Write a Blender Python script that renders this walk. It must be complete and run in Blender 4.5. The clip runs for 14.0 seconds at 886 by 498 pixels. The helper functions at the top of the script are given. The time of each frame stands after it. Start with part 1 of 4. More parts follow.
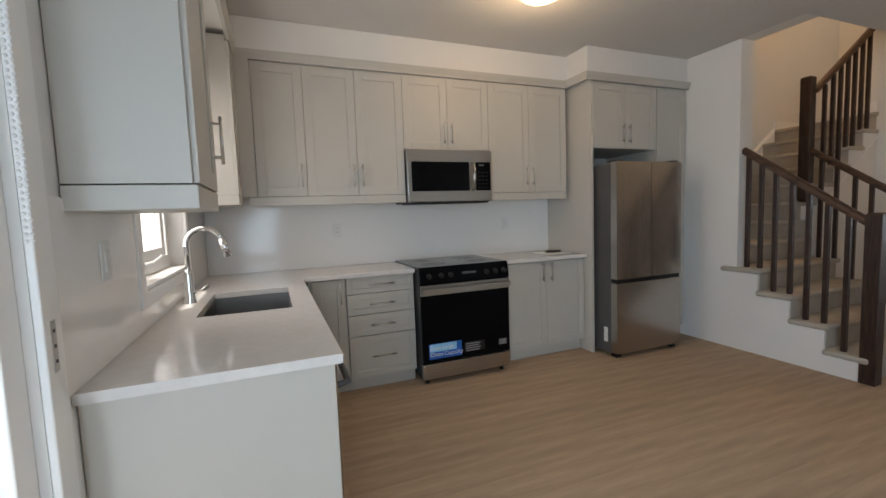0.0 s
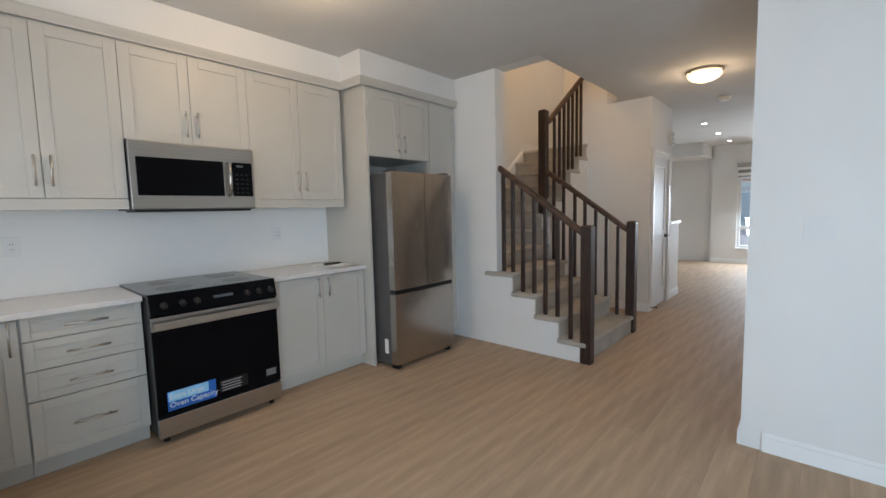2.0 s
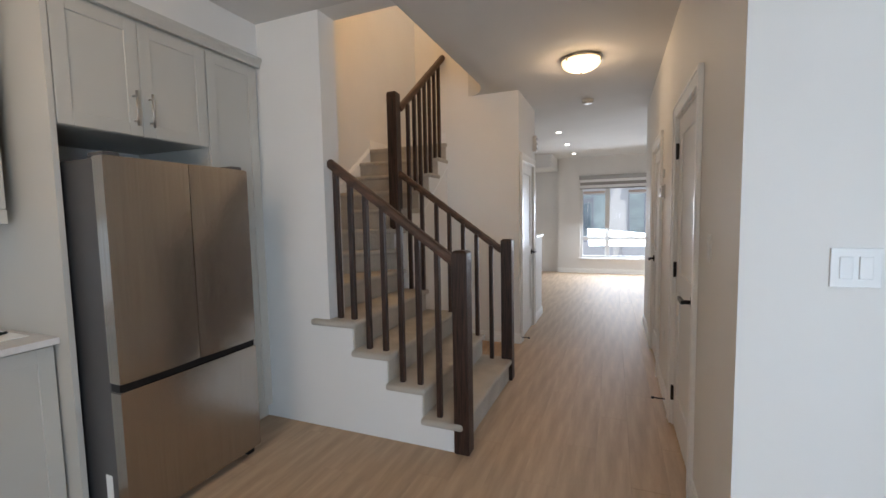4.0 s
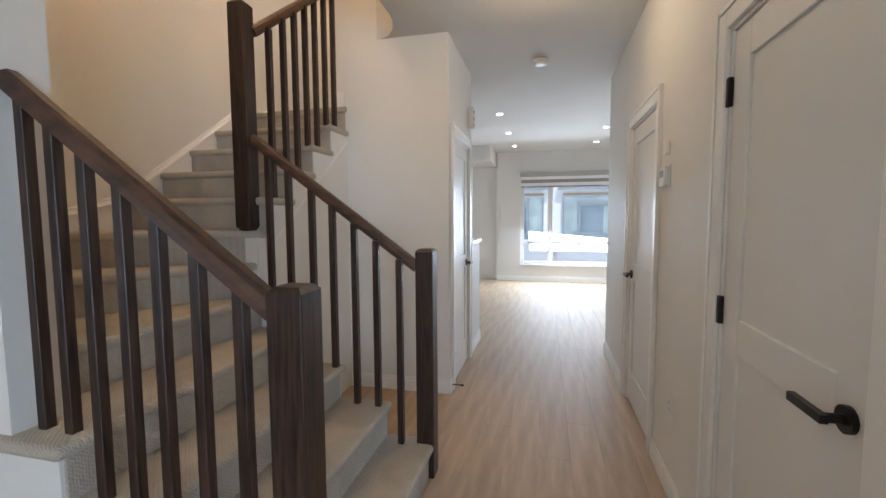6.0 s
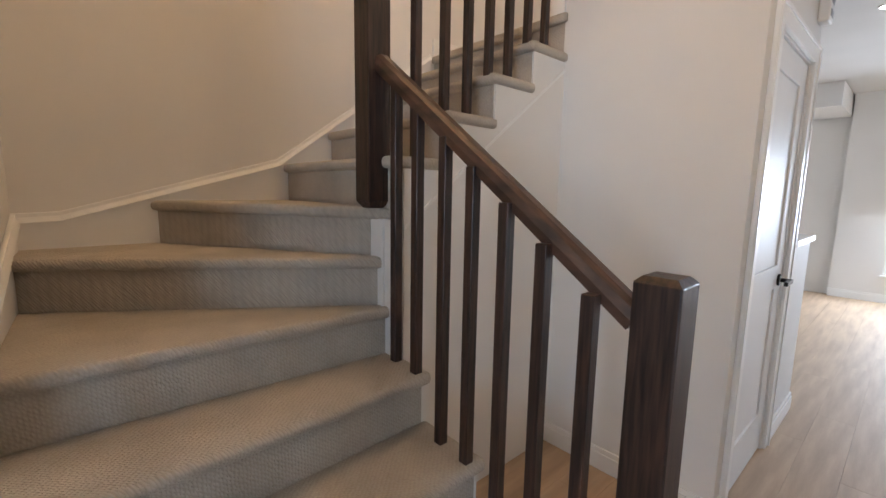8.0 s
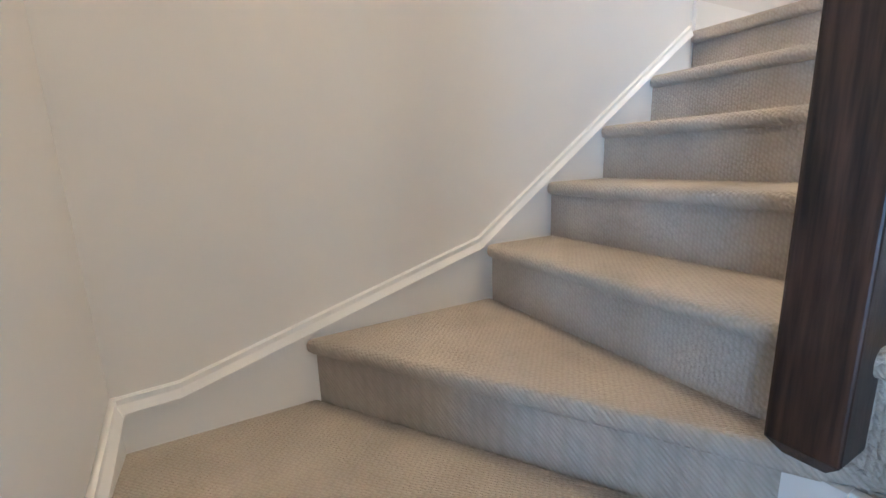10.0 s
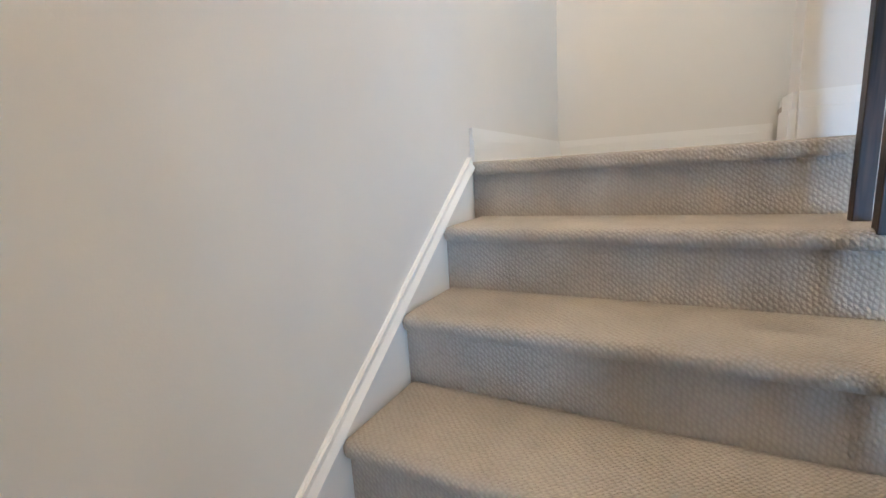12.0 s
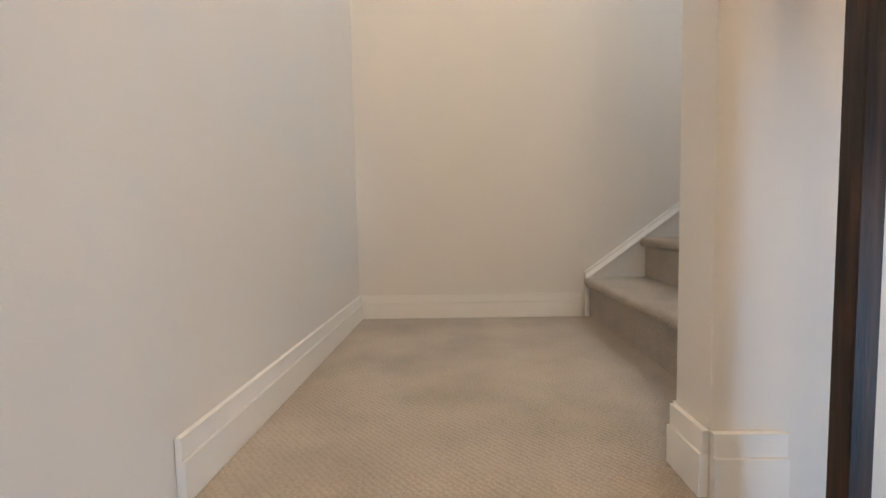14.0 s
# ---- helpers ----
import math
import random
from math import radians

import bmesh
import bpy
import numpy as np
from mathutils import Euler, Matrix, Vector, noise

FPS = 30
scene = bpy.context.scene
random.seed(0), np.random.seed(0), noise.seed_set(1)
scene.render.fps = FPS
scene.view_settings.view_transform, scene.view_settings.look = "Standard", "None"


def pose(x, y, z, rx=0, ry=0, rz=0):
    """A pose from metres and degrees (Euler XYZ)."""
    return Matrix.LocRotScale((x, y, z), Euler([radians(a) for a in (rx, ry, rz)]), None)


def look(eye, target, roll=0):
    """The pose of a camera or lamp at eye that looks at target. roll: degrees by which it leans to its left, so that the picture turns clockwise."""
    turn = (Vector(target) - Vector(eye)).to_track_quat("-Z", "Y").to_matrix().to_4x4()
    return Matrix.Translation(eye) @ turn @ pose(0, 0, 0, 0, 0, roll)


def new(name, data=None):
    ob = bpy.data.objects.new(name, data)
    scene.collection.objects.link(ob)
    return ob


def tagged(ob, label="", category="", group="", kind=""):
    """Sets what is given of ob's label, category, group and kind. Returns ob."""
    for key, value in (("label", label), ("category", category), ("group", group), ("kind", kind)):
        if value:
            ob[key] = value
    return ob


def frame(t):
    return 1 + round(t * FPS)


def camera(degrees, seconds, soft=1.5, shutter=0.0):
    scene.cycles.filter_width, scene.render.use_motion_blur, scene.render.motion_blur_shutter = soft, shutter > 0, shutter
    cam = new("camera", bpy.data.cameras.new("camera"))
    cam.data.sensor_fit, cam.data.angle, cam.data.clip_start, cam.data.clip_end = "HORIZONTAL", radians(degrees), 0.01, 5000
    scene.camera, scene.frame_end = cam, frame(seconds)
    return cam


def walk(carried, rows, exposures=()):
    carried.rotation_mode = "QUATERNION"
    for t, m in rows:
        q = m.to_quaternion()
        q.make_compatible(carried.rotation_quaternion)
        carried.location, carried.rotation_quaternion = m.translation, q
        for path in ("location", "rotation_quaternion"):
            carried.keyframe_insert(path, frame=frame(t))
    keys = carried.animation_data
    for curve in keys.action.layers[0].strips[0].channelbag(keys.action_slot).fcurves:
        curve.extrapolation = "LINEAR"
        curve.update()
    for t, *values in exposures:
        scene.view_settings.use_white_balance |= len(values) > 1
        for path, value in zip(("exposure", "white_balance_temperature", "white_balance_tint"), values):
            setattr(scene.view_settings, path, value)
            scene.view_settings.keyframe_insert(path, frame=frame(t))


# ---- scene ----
cam = camera(92.7, 14.0)
PATH = [
    (0, (-0.01, 0.402, 1.324), (0.732, 2.252, 1.16), -2.1),
    (0.5, (-0.05, 0.395, 1.35), (0.954, 2.116, 1.172), -2.1),
    (1, (-0.06, 0.402, 1.338), (1.138, 1.993, 1.153), -2.0),
    (1.5, (0.083, 0.449, 1.353), (1.426, 1.919, 1.169), -1.7),
    (2, (0.327, 0.519, 1.377), (1.817, 1.841, 1.197), -1.3),
    (2.5, (0.582, 0.702, 1.396), (2.201, 1.863, 1.227), -1.0),
    (3, (0.875, 0.856, 1.383), (2.592, 1.872, 1.234), -1.0),
    (3.5, (1.221, 1.004, 1.391), (3.011, 1.885, 1.253), -1.2),
    (4, (1.568, 1.175, 1.426), (3.417, 1.924, 1.271), -1.1),
    (4.2, (1.687, 1.235, 1.404), (3.559, 1.923, 1.262), -1.1),
    (6.3, (3.212, 1.434, 1.387), (5.151, 1.899, 1.230), -0.2),
    (6.5, (3.350, 1.455, 1.389), (5.277, 1.957, 1.210), 0.2),
    (7, (3.694, 1.551, 1.388), (5.570, 2.216, 1.196), 0.9),
    (7.5, (3.981, 1.611, 1.358), (5.661, 2.668, 1.115), 1.1),
    (7.7, (4.101, 1.622, 1.369), (5.651, 2.860, 1.115), 1.1),
    (8, (4.220, 1.696, 1.385), (5.538, 3.174, 1.107), 1.0),
    (8.2, (4.274, 1.791, 1.376), (5.431, 3.397, 1.092), 0.7),
    (10.3, (4.350, 2.912, 1.885), (5.265, 4.622, 1.432), -1.6),
    (10.5, (4.402, 2.945, 1.955), (5.330, 4.615, 1.450), -1.4),
    (11, (4.535, 3.045, 2.064), (5.606, 4.683, 1.646), -4.5),
    (11.5, (4.600, 3.184, 2.136), (6.008, 4.556, 1.766), -4.5),
    (12, (4.756, 3.371, 2.228), (6.494, 4.295, 1.871), -3.5),
    (12.6, (4.999, 3.442, 2.425), (6.905, 3.973, 2.134), -2.5),
    (13, (5.114, 3.482, 2.541), (7.075, 3.808, 2.324), -2.1),
    (13.5, (5.307, 3.498, 2.608), (7.292, 3.650, 2.419), -1.0),
    (14, (5.455, 3.497, 2.721), (7.450, 3.556, 2.593), -1.1),
]
EXPOSURES = [(0, -0.36, 6450, 11), (0.6, -0.10, 6050, 10), (1.2, -0.05, 6050, 10), (2.5, 0.08, 6000, 8), (4.2, 0.05, 6150, 11), (6.3, 0.45, 5700, 7), (7.4, 0.56, 5550, 7), (8.2, 0.60, 5900, 12), (10.3, 1.33, 4420, 2), (12, 1.08, 4450, 1), (12.6, 0.90, 4700, 4), (13.5, 0.62, 4900, 5), (14, 0.58, 4900, 5)]
walk(cam, [(t, look(eye, target, roll)) for t, eye, target, roll in PATH], EXPOSURES)

# ---- world and light ----
world = bpy.data.worlds.new("world")
scene.world = world
world.use_nodes = True
wn = world.node_tree
sky = wn.nodes.new("ShaderNodeTexSky")
sky.sky_type = "NISHITA"
sky.sun_disc = False
sky.sun_elevation = radians(72)
sky.sun_rotation = radians(227)
wn.links.new(sky.outputs[0], wn.nodes["Background"].inputs[0])
wn.nodes["Background"].inputs[1].default_value = 0.15


def lamp(name, kind, energy, colour, m, size=None, size_y=None, radius=None):
    d = bpy.data.lights.new(name, kind)
    d.energy, d.color = energy, colour
    if kind == "AREA":
        d.shape, d.size, d.size_y = "RECTANGLE", size, size_y
    if radius is not None:
        d.shadow_soft_size = radius
    ob = new(name, d)
    ob.matrix_world = m
    return ob


sun = bpy.data.lights.new("sun", "SUN")
sun.energy, sun.angle, sun.color = 5.0, radians(0.5), (1.0, 0.95, 0.86)
sun_ob = new("sun", sun)
sun_ob.matrix_world = look((-2.8, -2.6, 12), (0, 0, 0))
# daylight entering by the patio door, the sink window and the living-room window
lamp("daylight_patio", "AREA", 78, (0.68, 0.85, 1.0), look((-0.56, -0.85, 1.15), (1.5, 1.7, 0.3)), 1.6, 1.9)
lamp("daylight_sink", "AREA", 11, (1.0, 0.93, 0.86), look((-0.60, 2.85, 1.6), (2.0, 2.85, 1.4)), 0.9, 0.9)
lamp("daylight_living", "AREA", 112, (0.82, 0.91, 1.0), look((12.10, 0.9, 1.25), (9.0, 1.1, -0.9)), 1.75, 1.5)
lamp("bulb_kitchen", "POINT", 15, (1.0, 0.68, 0.38), pose(1.65, 2.72, 2.58), radius=0.10)
lamp("bulb_hall", "POINT", 7.5, (1.0, 0.70, 0.42), pose(5.47, 1.45, 2.62), radius=0.10)
lamp("bulb_upstairs", "POINT", 38, (1.0, 0.60, 0.28), pose(5.2, 3.3, 5.0), radius=0.15)
lamp("bulb_upper_hall", "POINT", 18, (1.0, 0.84, 0.66), pose(6.9, 1.9, 5.0), radius=0.15)

# ---- materials ----


def mat(name, colour, rough=0.5, metal=0.0, var=0.04, scale=6.0, bump=0.0, bscale=120.0, stretch=(1, 1, 1), coat=0.0, island=0.0, fine=0.0):
    m = bpy.data.materials.new(name)
    m.use_nodes = True
    nt = m.node_tree
    b = nt.nodes["Principled BSDF"]
    b.inputs["Roughness"].default_value, b.inputs["Metallic"].default_value = rough, metal
    b.inputs["Coat Weight"].default_value = coat
    tc = nt.nodes.new("ShaderNodeTexCoord")
    mp = nt.nodes.new("ShaderNodeMapping")
    mp.inputs["Scale"].default_value = stretch
    nt.links.new(tc.outputs["Object"], mp.inputs[0])
    n1 = nt.nodes.new("ShaderNodeTexNoise")
    n1.inputs["Scale"].default_value, n1.inputs["Detail"].default_value = scale, 6
    nt.links.new(mp.outputs[0], n1.inputs["Vector"])
    r = nt.nodes.new("ShaderNodeValToRGB")
    r.color_ramp.elements[0].position, r.color_ramp.elements[1].position = 0.3, 0.7
    r.color_ramp.elements[0].color = (*[max(0, c * (1 - var * 1.5)) for c in colour], 1)
    r.color_ramp.elements[1].color = (*[min(1, c * (1 + var)) for c in colour], 1)
    nt.links.new(n1.outputs["Fac"], r.inputs[0])
    out = r.outputs[0]
    n2 = nt.nodes.new("ShaderNodeTexNoise")
    n2.inputs["Scale"].default_value, n2.inputs["Detail"].default_value = bscale, 3
    nt.links.new(mp.outputs[0], n2.inputs["Vector"])
    if fine:
        mx = nt.nodes.new("ShaderNodeMix")
        mx.data_type, mx.blend_type = "RGBA", "OVERLAY"
        mx.inputs["Factor"].default_value = fine
        nt.links.new(out, mx.inputs["A"])
        nt.links.new(n2.outputs["Fac"], mx.inputs["B"])
        out = mx.outputs["Result"]
    if island:
        oi = nt.nodes.new("ShaderNodeObjectInfo")
        hs = nt.nodes.new("ShaderNodeHueSaturation")
        ma = nt.nodes.new("ShaderNodeMath")
        ma.operation = "MULTIPLY_ADD"
        ma.inputs[1].default_value, ma.inputs[2].default_value = island, 1 - island / 2
        nt.links.new(oi.outputs["Random"], ma.inputs[0])
        nt.links.new(ma.outputs[0], hs.inputs["Value"])
        nt.links.new(out, hs.inputs["Color"])
        out = hs.outputs[0]
    nt.links.new(out, b.inputs["Base Color"])
    if bump:
        bp = nt.nodes.new("ShaderNodeBump")
        bp.inputs["Strength"].default_value, bp.inputs["Distance"].default_value = bump, 0.002
        nt.links.new(n2.outputs["Fac"], bp.inputs["Height"])
        nt.links.new(bp.outputs[0], b.inputs["Normal"])
    return m


def glow(name, colour, strength):
    m = bpy.data.materials.new(name)
    m.use_nodes = True
    b = m.node_tree.nodes["Principled BSDF"]
    b.inputs["Base Color"].default_value = (0.85, 0.83, 0.78, 1)
    b.inputs["Emission Color"].default_value = (*colour, 1)
    b.inputs["Emission Strength"].default_value = strength
    return m


def glass_mat(name):
    m = bpy.data.materials.new(name)
    m.use_nodes = True
    b = m.node_tree.nodes["Principled BSDF"]
    b.inputs["Transmission Weight"].default_value = 1.0
    b.inputs["Roughness"].default_value = 0.0
    b.inputs["IOR"].default_value = 1.45
    return m


def carpet_mat():
    m = mat("carpet_loop_beige", (0.53, 0.485, 0.42), 0.95, var=0.10, scale=5, fine=0.0)
    nt = m.node_tree
    b = nt.nodes["Principled BSDF"]
    mp = nt.nodes.new("ShaderNodeTexCoord")
    # loops in staggered columns, woven on the slant over the treads
    xyz = nt.nodes.new("ShaderNodeCombineXYZ")
    for k, (axis, pitch) in enumerate((((1, 1, 0), 105), ((1, -1, 1.25), 62))):
        dot = nt.nodes.new("ShaderNodeVectorMath")
        dot.operation = "DOT_PRODUCT"
        dot.inputs[1].default_value = [c * pitch for c in axis]
        nt.links.new(mp.outputs["Object"], dot.inputs[0])
        nt.links.new(dot.outputs["Value"], xyz.inputs[k])
    v = nt.nodes.new("ShaderNodeTexVoronoi")
    v.voronoi_dimensions = "2D"
    v.inputs["Scale"].default_value, v.inputs["Randomness"].default_value = 1.0, 0.42
    nt.links.new(xyz.outputs[0], v.inputs["Vector"])
    n = nt.nodes.new("ShaderNodeTexNoise")
    n.inputs["Scale"].default_value = 300
    nt.links.new(mp.outputs["Object"], n.inputs["Vector"])
    ad = nt.nodes.new("ShaderNodeMath")
    ad.operation = "MULTIPLY_ADD"
    ad.inputs[1].default_value = 0.5
    nt.links.new(n.outputs["Fac"], ad.inputs[0])
    nt.links.new(v.outputs["Distance"], ad.inputs[2])
    bp = nt.nodes.new("ShaderNodeBump")
    bp.invert = True
    bp.inputs["Strength"].default_value, bp.inputs["Distance"].default_value = 0.8, 0.006
    nt.links.new(ad.outputs[0], bp.inputs["Height"])
    nt.links.new(bp.outputs[0], b.inputs["Normal"])
    src = b.inputs["Base Color"].links[0].from_socket
    mx = nt.nodes.new("ShaderNodeMix")
    mx.data_type, mx.blend_type = "RGBA", "MULTIPLY"
    mx.inputs["Factor"].default_value = 0.42
    rr = nt.nodes.new("ShaderNodeValToRGB")
    rr.color_ramp.elements[0].color, rr.color_ramp.elements[1].color = (1, 1, 1, 1), (0.55, 0.52, 0.48, 1)
    rr.color_ramp.elements[1].position = 0.75
    nt.links.new(v.outputs["Distance"], rr.inputs[0])
    nt.links.new(src, mx.inputs["A"])
    nt.links.new(rr.outputs[0], mx.inputs["B"])
    nt.links.new(mx.outputs["Result"], b.inputs["Base Color"])
    return m


WALL = mat("wall_paint_offwhite", (0.77, 0.755, 0.73), 0.62, var=0.015, scale=2.0, bump=0.10, bscale=260)
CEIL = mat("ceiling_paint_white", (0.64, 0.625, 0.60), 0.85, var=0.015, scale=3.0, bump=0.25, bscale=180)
TRIM = mat("trim_paint_white", (0.85, 0.845, 0.83), 0.32, var=0.012, scale=4)
DOORP = mat("door_paint_white", (0.78, 0.78, 0.775), 0.5, var=0.012, scale=4, bump=0.05, bscale=200)
CAB = mat("cabinet_lacquer_greige", (0.52, 0.50, 0.455), 0.42, var=0.015, scale=3, bump=0.02, bscale=300)
QUARTZ = mat("quartz_white", (0.70, 0.675, 0.65), 0.12, var=0.03, scale=30, fine=0.06, bscale=500)
SPLASH = mat("backsplash_gloss_white", (0.84, 0.83, 0.81), 0.10, var=0.01, scale=3)
STEEL = mat("stainless_brushed", (0.46, 0.43, 0.40), 0.23, 1.0, var=0.05, scale=5, bump=0.06, bscale=60, stretch=(20, 20, 0.4))
STEELH = mat("stainless_brushed_across", (0.44, 0.42, 0.39), 0.28, 1.0, var=0.05, scale=5, bump=0.05, bscale=60, stretch=(0.4, 20, 20))
NICKEL = mat("satin_nickel", (0.60, 0.58, 0.55), 0.28, 1.0, var=0.02)
CHROME = mat("chrome", (0.78, 0.78, 0.78), 0.07, 1.0, var=0.01)
DARKG = mat("dark_grey_enamel", (0.075, 0.072, 0.072), 0.42, var=0.05)
BGLASS = mat("black_glass", (0.004, 0.004, 0.005), 0.04, var=0.0)
BGLASS.node_tree.nodes["Principled BSDF"].inputs["Specular IOR Level"].default_value = 0.07
COOKTOP = mat("cooktop_glass", (0.05, 0.052, 0.052), 0.16, var=0.05)
BLACKM = mat("black_metal", (0.012, 0.012, 0.013), 0.35, 0.4, var=0.05)
SINKM = mat("sink_steel", (0.30, 0.29, 0.28), 0.35, 1.0, var=0.04)
WOOD = mat("stained_oak_dark", (0.036, 0.017, 0.0115), 0.42, var=0.65, scale=7, stretch=(14, 14, 0.9), bump=0.25, bscale=30)
WOODR = mat("stained_oak_rail", (0.07, 0.034, 0.021), 0.42, var=0.5, scale=7, stretch=(14, 0.9, 3), bump=0.2, bscale=30)
FLOORM = mat("vinyl_plank_oak", (0.47, 0.335, 0.22), 0.62, var=0.14, scale=3.2, stretch=(0.55, 5.0, 1), bump=0.08, bscale=40, island=0.10, fine=0.07)
CARPET = carpet_mat()
PLASTIC = mat("white_plastic", (0.75, 0.75, 0.74), 0.35, var=0.01)
PAPER = mat("white_paper", (0.82, 0.82, 0.80), 0.7, var=0.01)
BLUEST = mat("sticker_blue", (0.02, 0.13, 0.50), 0.3, var=0.15, scale=12)
LBLUE = mat("sticker_light_blue", (0.32, 0.62, 0.85), 0.3, var=0.1, scale=12)
PRINT = mat("printed_grey", (0.34, 0.34, 0.35), 0.5)
INK = mat("ink_dark", (0.02, 0.02, 0.02), 0.6)
BLIND = mat("blind_fabric_grey", (0.30, 0.29, 0.28), 0.9, var=0.03, scale=60)
BLINDW = mat("blind_fabric_sheer", (0.85, 0.85, 0.85), 0.9, var=0.02, scale=60)
GLASS = glass_mat("window_glass")
BULBG = glow("frosted_shade_lit", (1.0, 0.64, 0.30), 2.6)
POTG = glow("downlight_lit", (1.0, 0.93, 0.82), 18.0)
# window glare put into the colours: house glass, dark panels and cedar lightened
HOUSEGLASS = mat("house_glass_washed", (0.46, 0.55, 0.56), 0.1, var=0.2, scale=0.8)
FACADE = mat("facade_white_brick", (0.90, 0.89, 0.87), 0.8, var=0.04, scale=2)
FACADED = mat("facade_panel_washed", (0.34, 0.36, 0.40), 0.6, var=0.05)
FACADEW = mat("facade_cedar_washed", (0.50, 0.34, 0.23), 0.6, var=0.2, stretch=(1, 8, 1))
HOUSEDARK = mat("house_glass_dark", (0.24, 0.31, 0.36), 0.12, var=0.2, scale=0.8)
FACADEG = mat("facade_pale_grey", (0.62, 0.63, 0.66), 0.7, var=0.04)
ROOFM = mat("roof_shingle", (0.12, 0.11, 0.11), 0.9, var=0.2, scale=20)
# ground made pale as a reflector: its bounced sun brightens the townhouse front
GROUND = mat("ground_bounce_pale", (0.50, 0.49, 0.47), 0.95, var=0.3, scale=0.6)
DIGIT = mat("display_print", (0.10, 0.11, 0.12), 0.3)
KNOBM = mat("knob_black_plastic", (0.012, 0.012, 0.012), 0.6, var=0.1)
ENAMEL = mat("black_enamel", (0.014, 0.014, 0.015), 0.5, var=0.1)
RING = mat("burner_print", (0.075, 0.077, 0.077), 0.25)

# ---- mesh helpers ----


def add_box(bm, x0, x1, y0, y1, z0, z1):
    vs = [bm.verts.new(p) for p in ((x0, y0, z0), (x1, y0, z0), (x1, y1, z0), (x0, y1, z0), (x0, y0, z1), (x1, y0, z1), (x1, y1, z1), (x0, y1, z1))]
    for f in ((3, 2, 1, 0), (4, 5, 6, 7), (0, 1, 5, 4), (1, 2, 6, 5), (2, 3, 7, 6), (3, 0, 4, 7)):
        bm.faces.new([vs[i] for i in f])
    return bm


def add_prism(bm, pts, z0, z1):
    n = len(pts)
    lo = [bm.verts.new((p[0], p[1], z0)) for p in pts]
    hi = [bm.verts.new((p[0], p[1], z1)) for p in pts]
    bm.faces.new(lo[::-1])
    bm.faces.new(hi)
    for i in range(n):
        j = (i + 1) % n
        bm.faces.new([lo[i], lo[j], hi[j], hi[i]])
    return bm


def add_side(bm, pts, axis, a, b):
    """A prism of a side profile: pts are (along, z); axis is the flat direction, from a to b."""
    def at(p, d):
        return (p[0], d, p[1]) if axis == "y" else (d, p[0], p[1])
    n = len(pts)
    lo = [bm.verts.new(at(p, a)) for p in pts]
    hi = [bm.verts.new(at(p, b)) for p in pts]
    bm.faces.new(lo)
    bm.faces.new(hi[::-1])
    for i in range(n):
        j = (i + 1) % n
        bm.faces.new([lo[j], lo[i], hi[i], hi[j]])
    bmesh.ops.recalc_face_normals(bm, faces=bm.faces)
    return bm


def soften(bm, w=0.003, seg=2):
    bmesh.ops.bevel(bm, geom=list(bm.edges), offset=w, segments=seg, affect="EDGES", profile=0.5, clamp_overlap=True)
    return bm


def cube(x0, x1, y0, y1, z0, z1, w=0.0, seg=2):
    bm = add_box(bmesh.new(), x0, x1, y0, y1, z0, z1)
    return soften(bm, w, seg) if w else bm


def add_lathe(bm, prof, cx, cy, n=32):
    """Turned about the upright axis at (cx, cy); prof is (radius, z)."""
    rings = [[bm.verts.new((cx + r * math.cos(2 * math.pi * i / n), cy + r * math.sin(2 * math.pi * i / n), z)) for i in range(n)] for r, z in prof]
    for a, b in zip(rings, rings[1:]):
        for i in range(n):
            j = (i + 1) % n
            bm.faces.new([a[i], a[j], b[j], b[i]])
    bm.faces.new(rings[0][::-1])
    bm.faces.new(rings[-1])
    bmesh.ops.recalc_face_normals(bm, faces=bm.faces)
    return bm


def add_tube(bm, path, r, n=12):
    path = [Vector(p) for p in path]
    rings = []
    for i, p in enumerate(path):
        d = (path[min(i + 1, len(path) - 1)] - path[max(i - 1, 0)]).normalized()
        u = d.orthogonal().normalized() if not rings else (u - d * u.dot(d)).normalized()
        v = d.cross(u)
        rings.append([bm.verts.new(p + (u * math.cos(2 * math.pi * k / n) + v * math.sin(2 * math.pi * k / n)) * r) for k in range(n)])
    for a, b in zip(rings, rings[1:]):
        for k in range(n):
            bm.faces.new([a[k], a[(k + 1) % n], b[(k + 1) % n], b[k]])
    bm.faces.new(rings[0][::-1])
    bm.faces.new(rings[-1])
    bmesh.ops.recalc_face_normals(bm, faces=bm.faces)
    return bm


def part(name, bm, material, parent=None, label="", smooth=False):
    me = bpy.data.meshes.new(name)
    bmesh.ops.recalc_face_normals(bm, faces=bm.faces)
    bm.to_mesh(me)
    bm.free()
    me.materials.append(material)
    if smooth:
        for p in me.polygons:
            p.use_smooth = True
    ob = new(name, me)
    if parent is not None:
        ob.parent = parent
        ob.matrix_parent_inverse = parent.matrix_basis.inverted()
    if label:
        ob["label"] = label
    return ob


def empty(name, x, y, z, label, category, group="", kind=""):
    ob = new(name)
    ob.matrix_basis = pose(x, y, z)
    ob.empty_display_size = 0.1
    return tagged(ob, label, category, group, kind)


def fixed(name, bm, material, label, category):
    return tagged(part(name, bm, material), label, category, kind="structure")


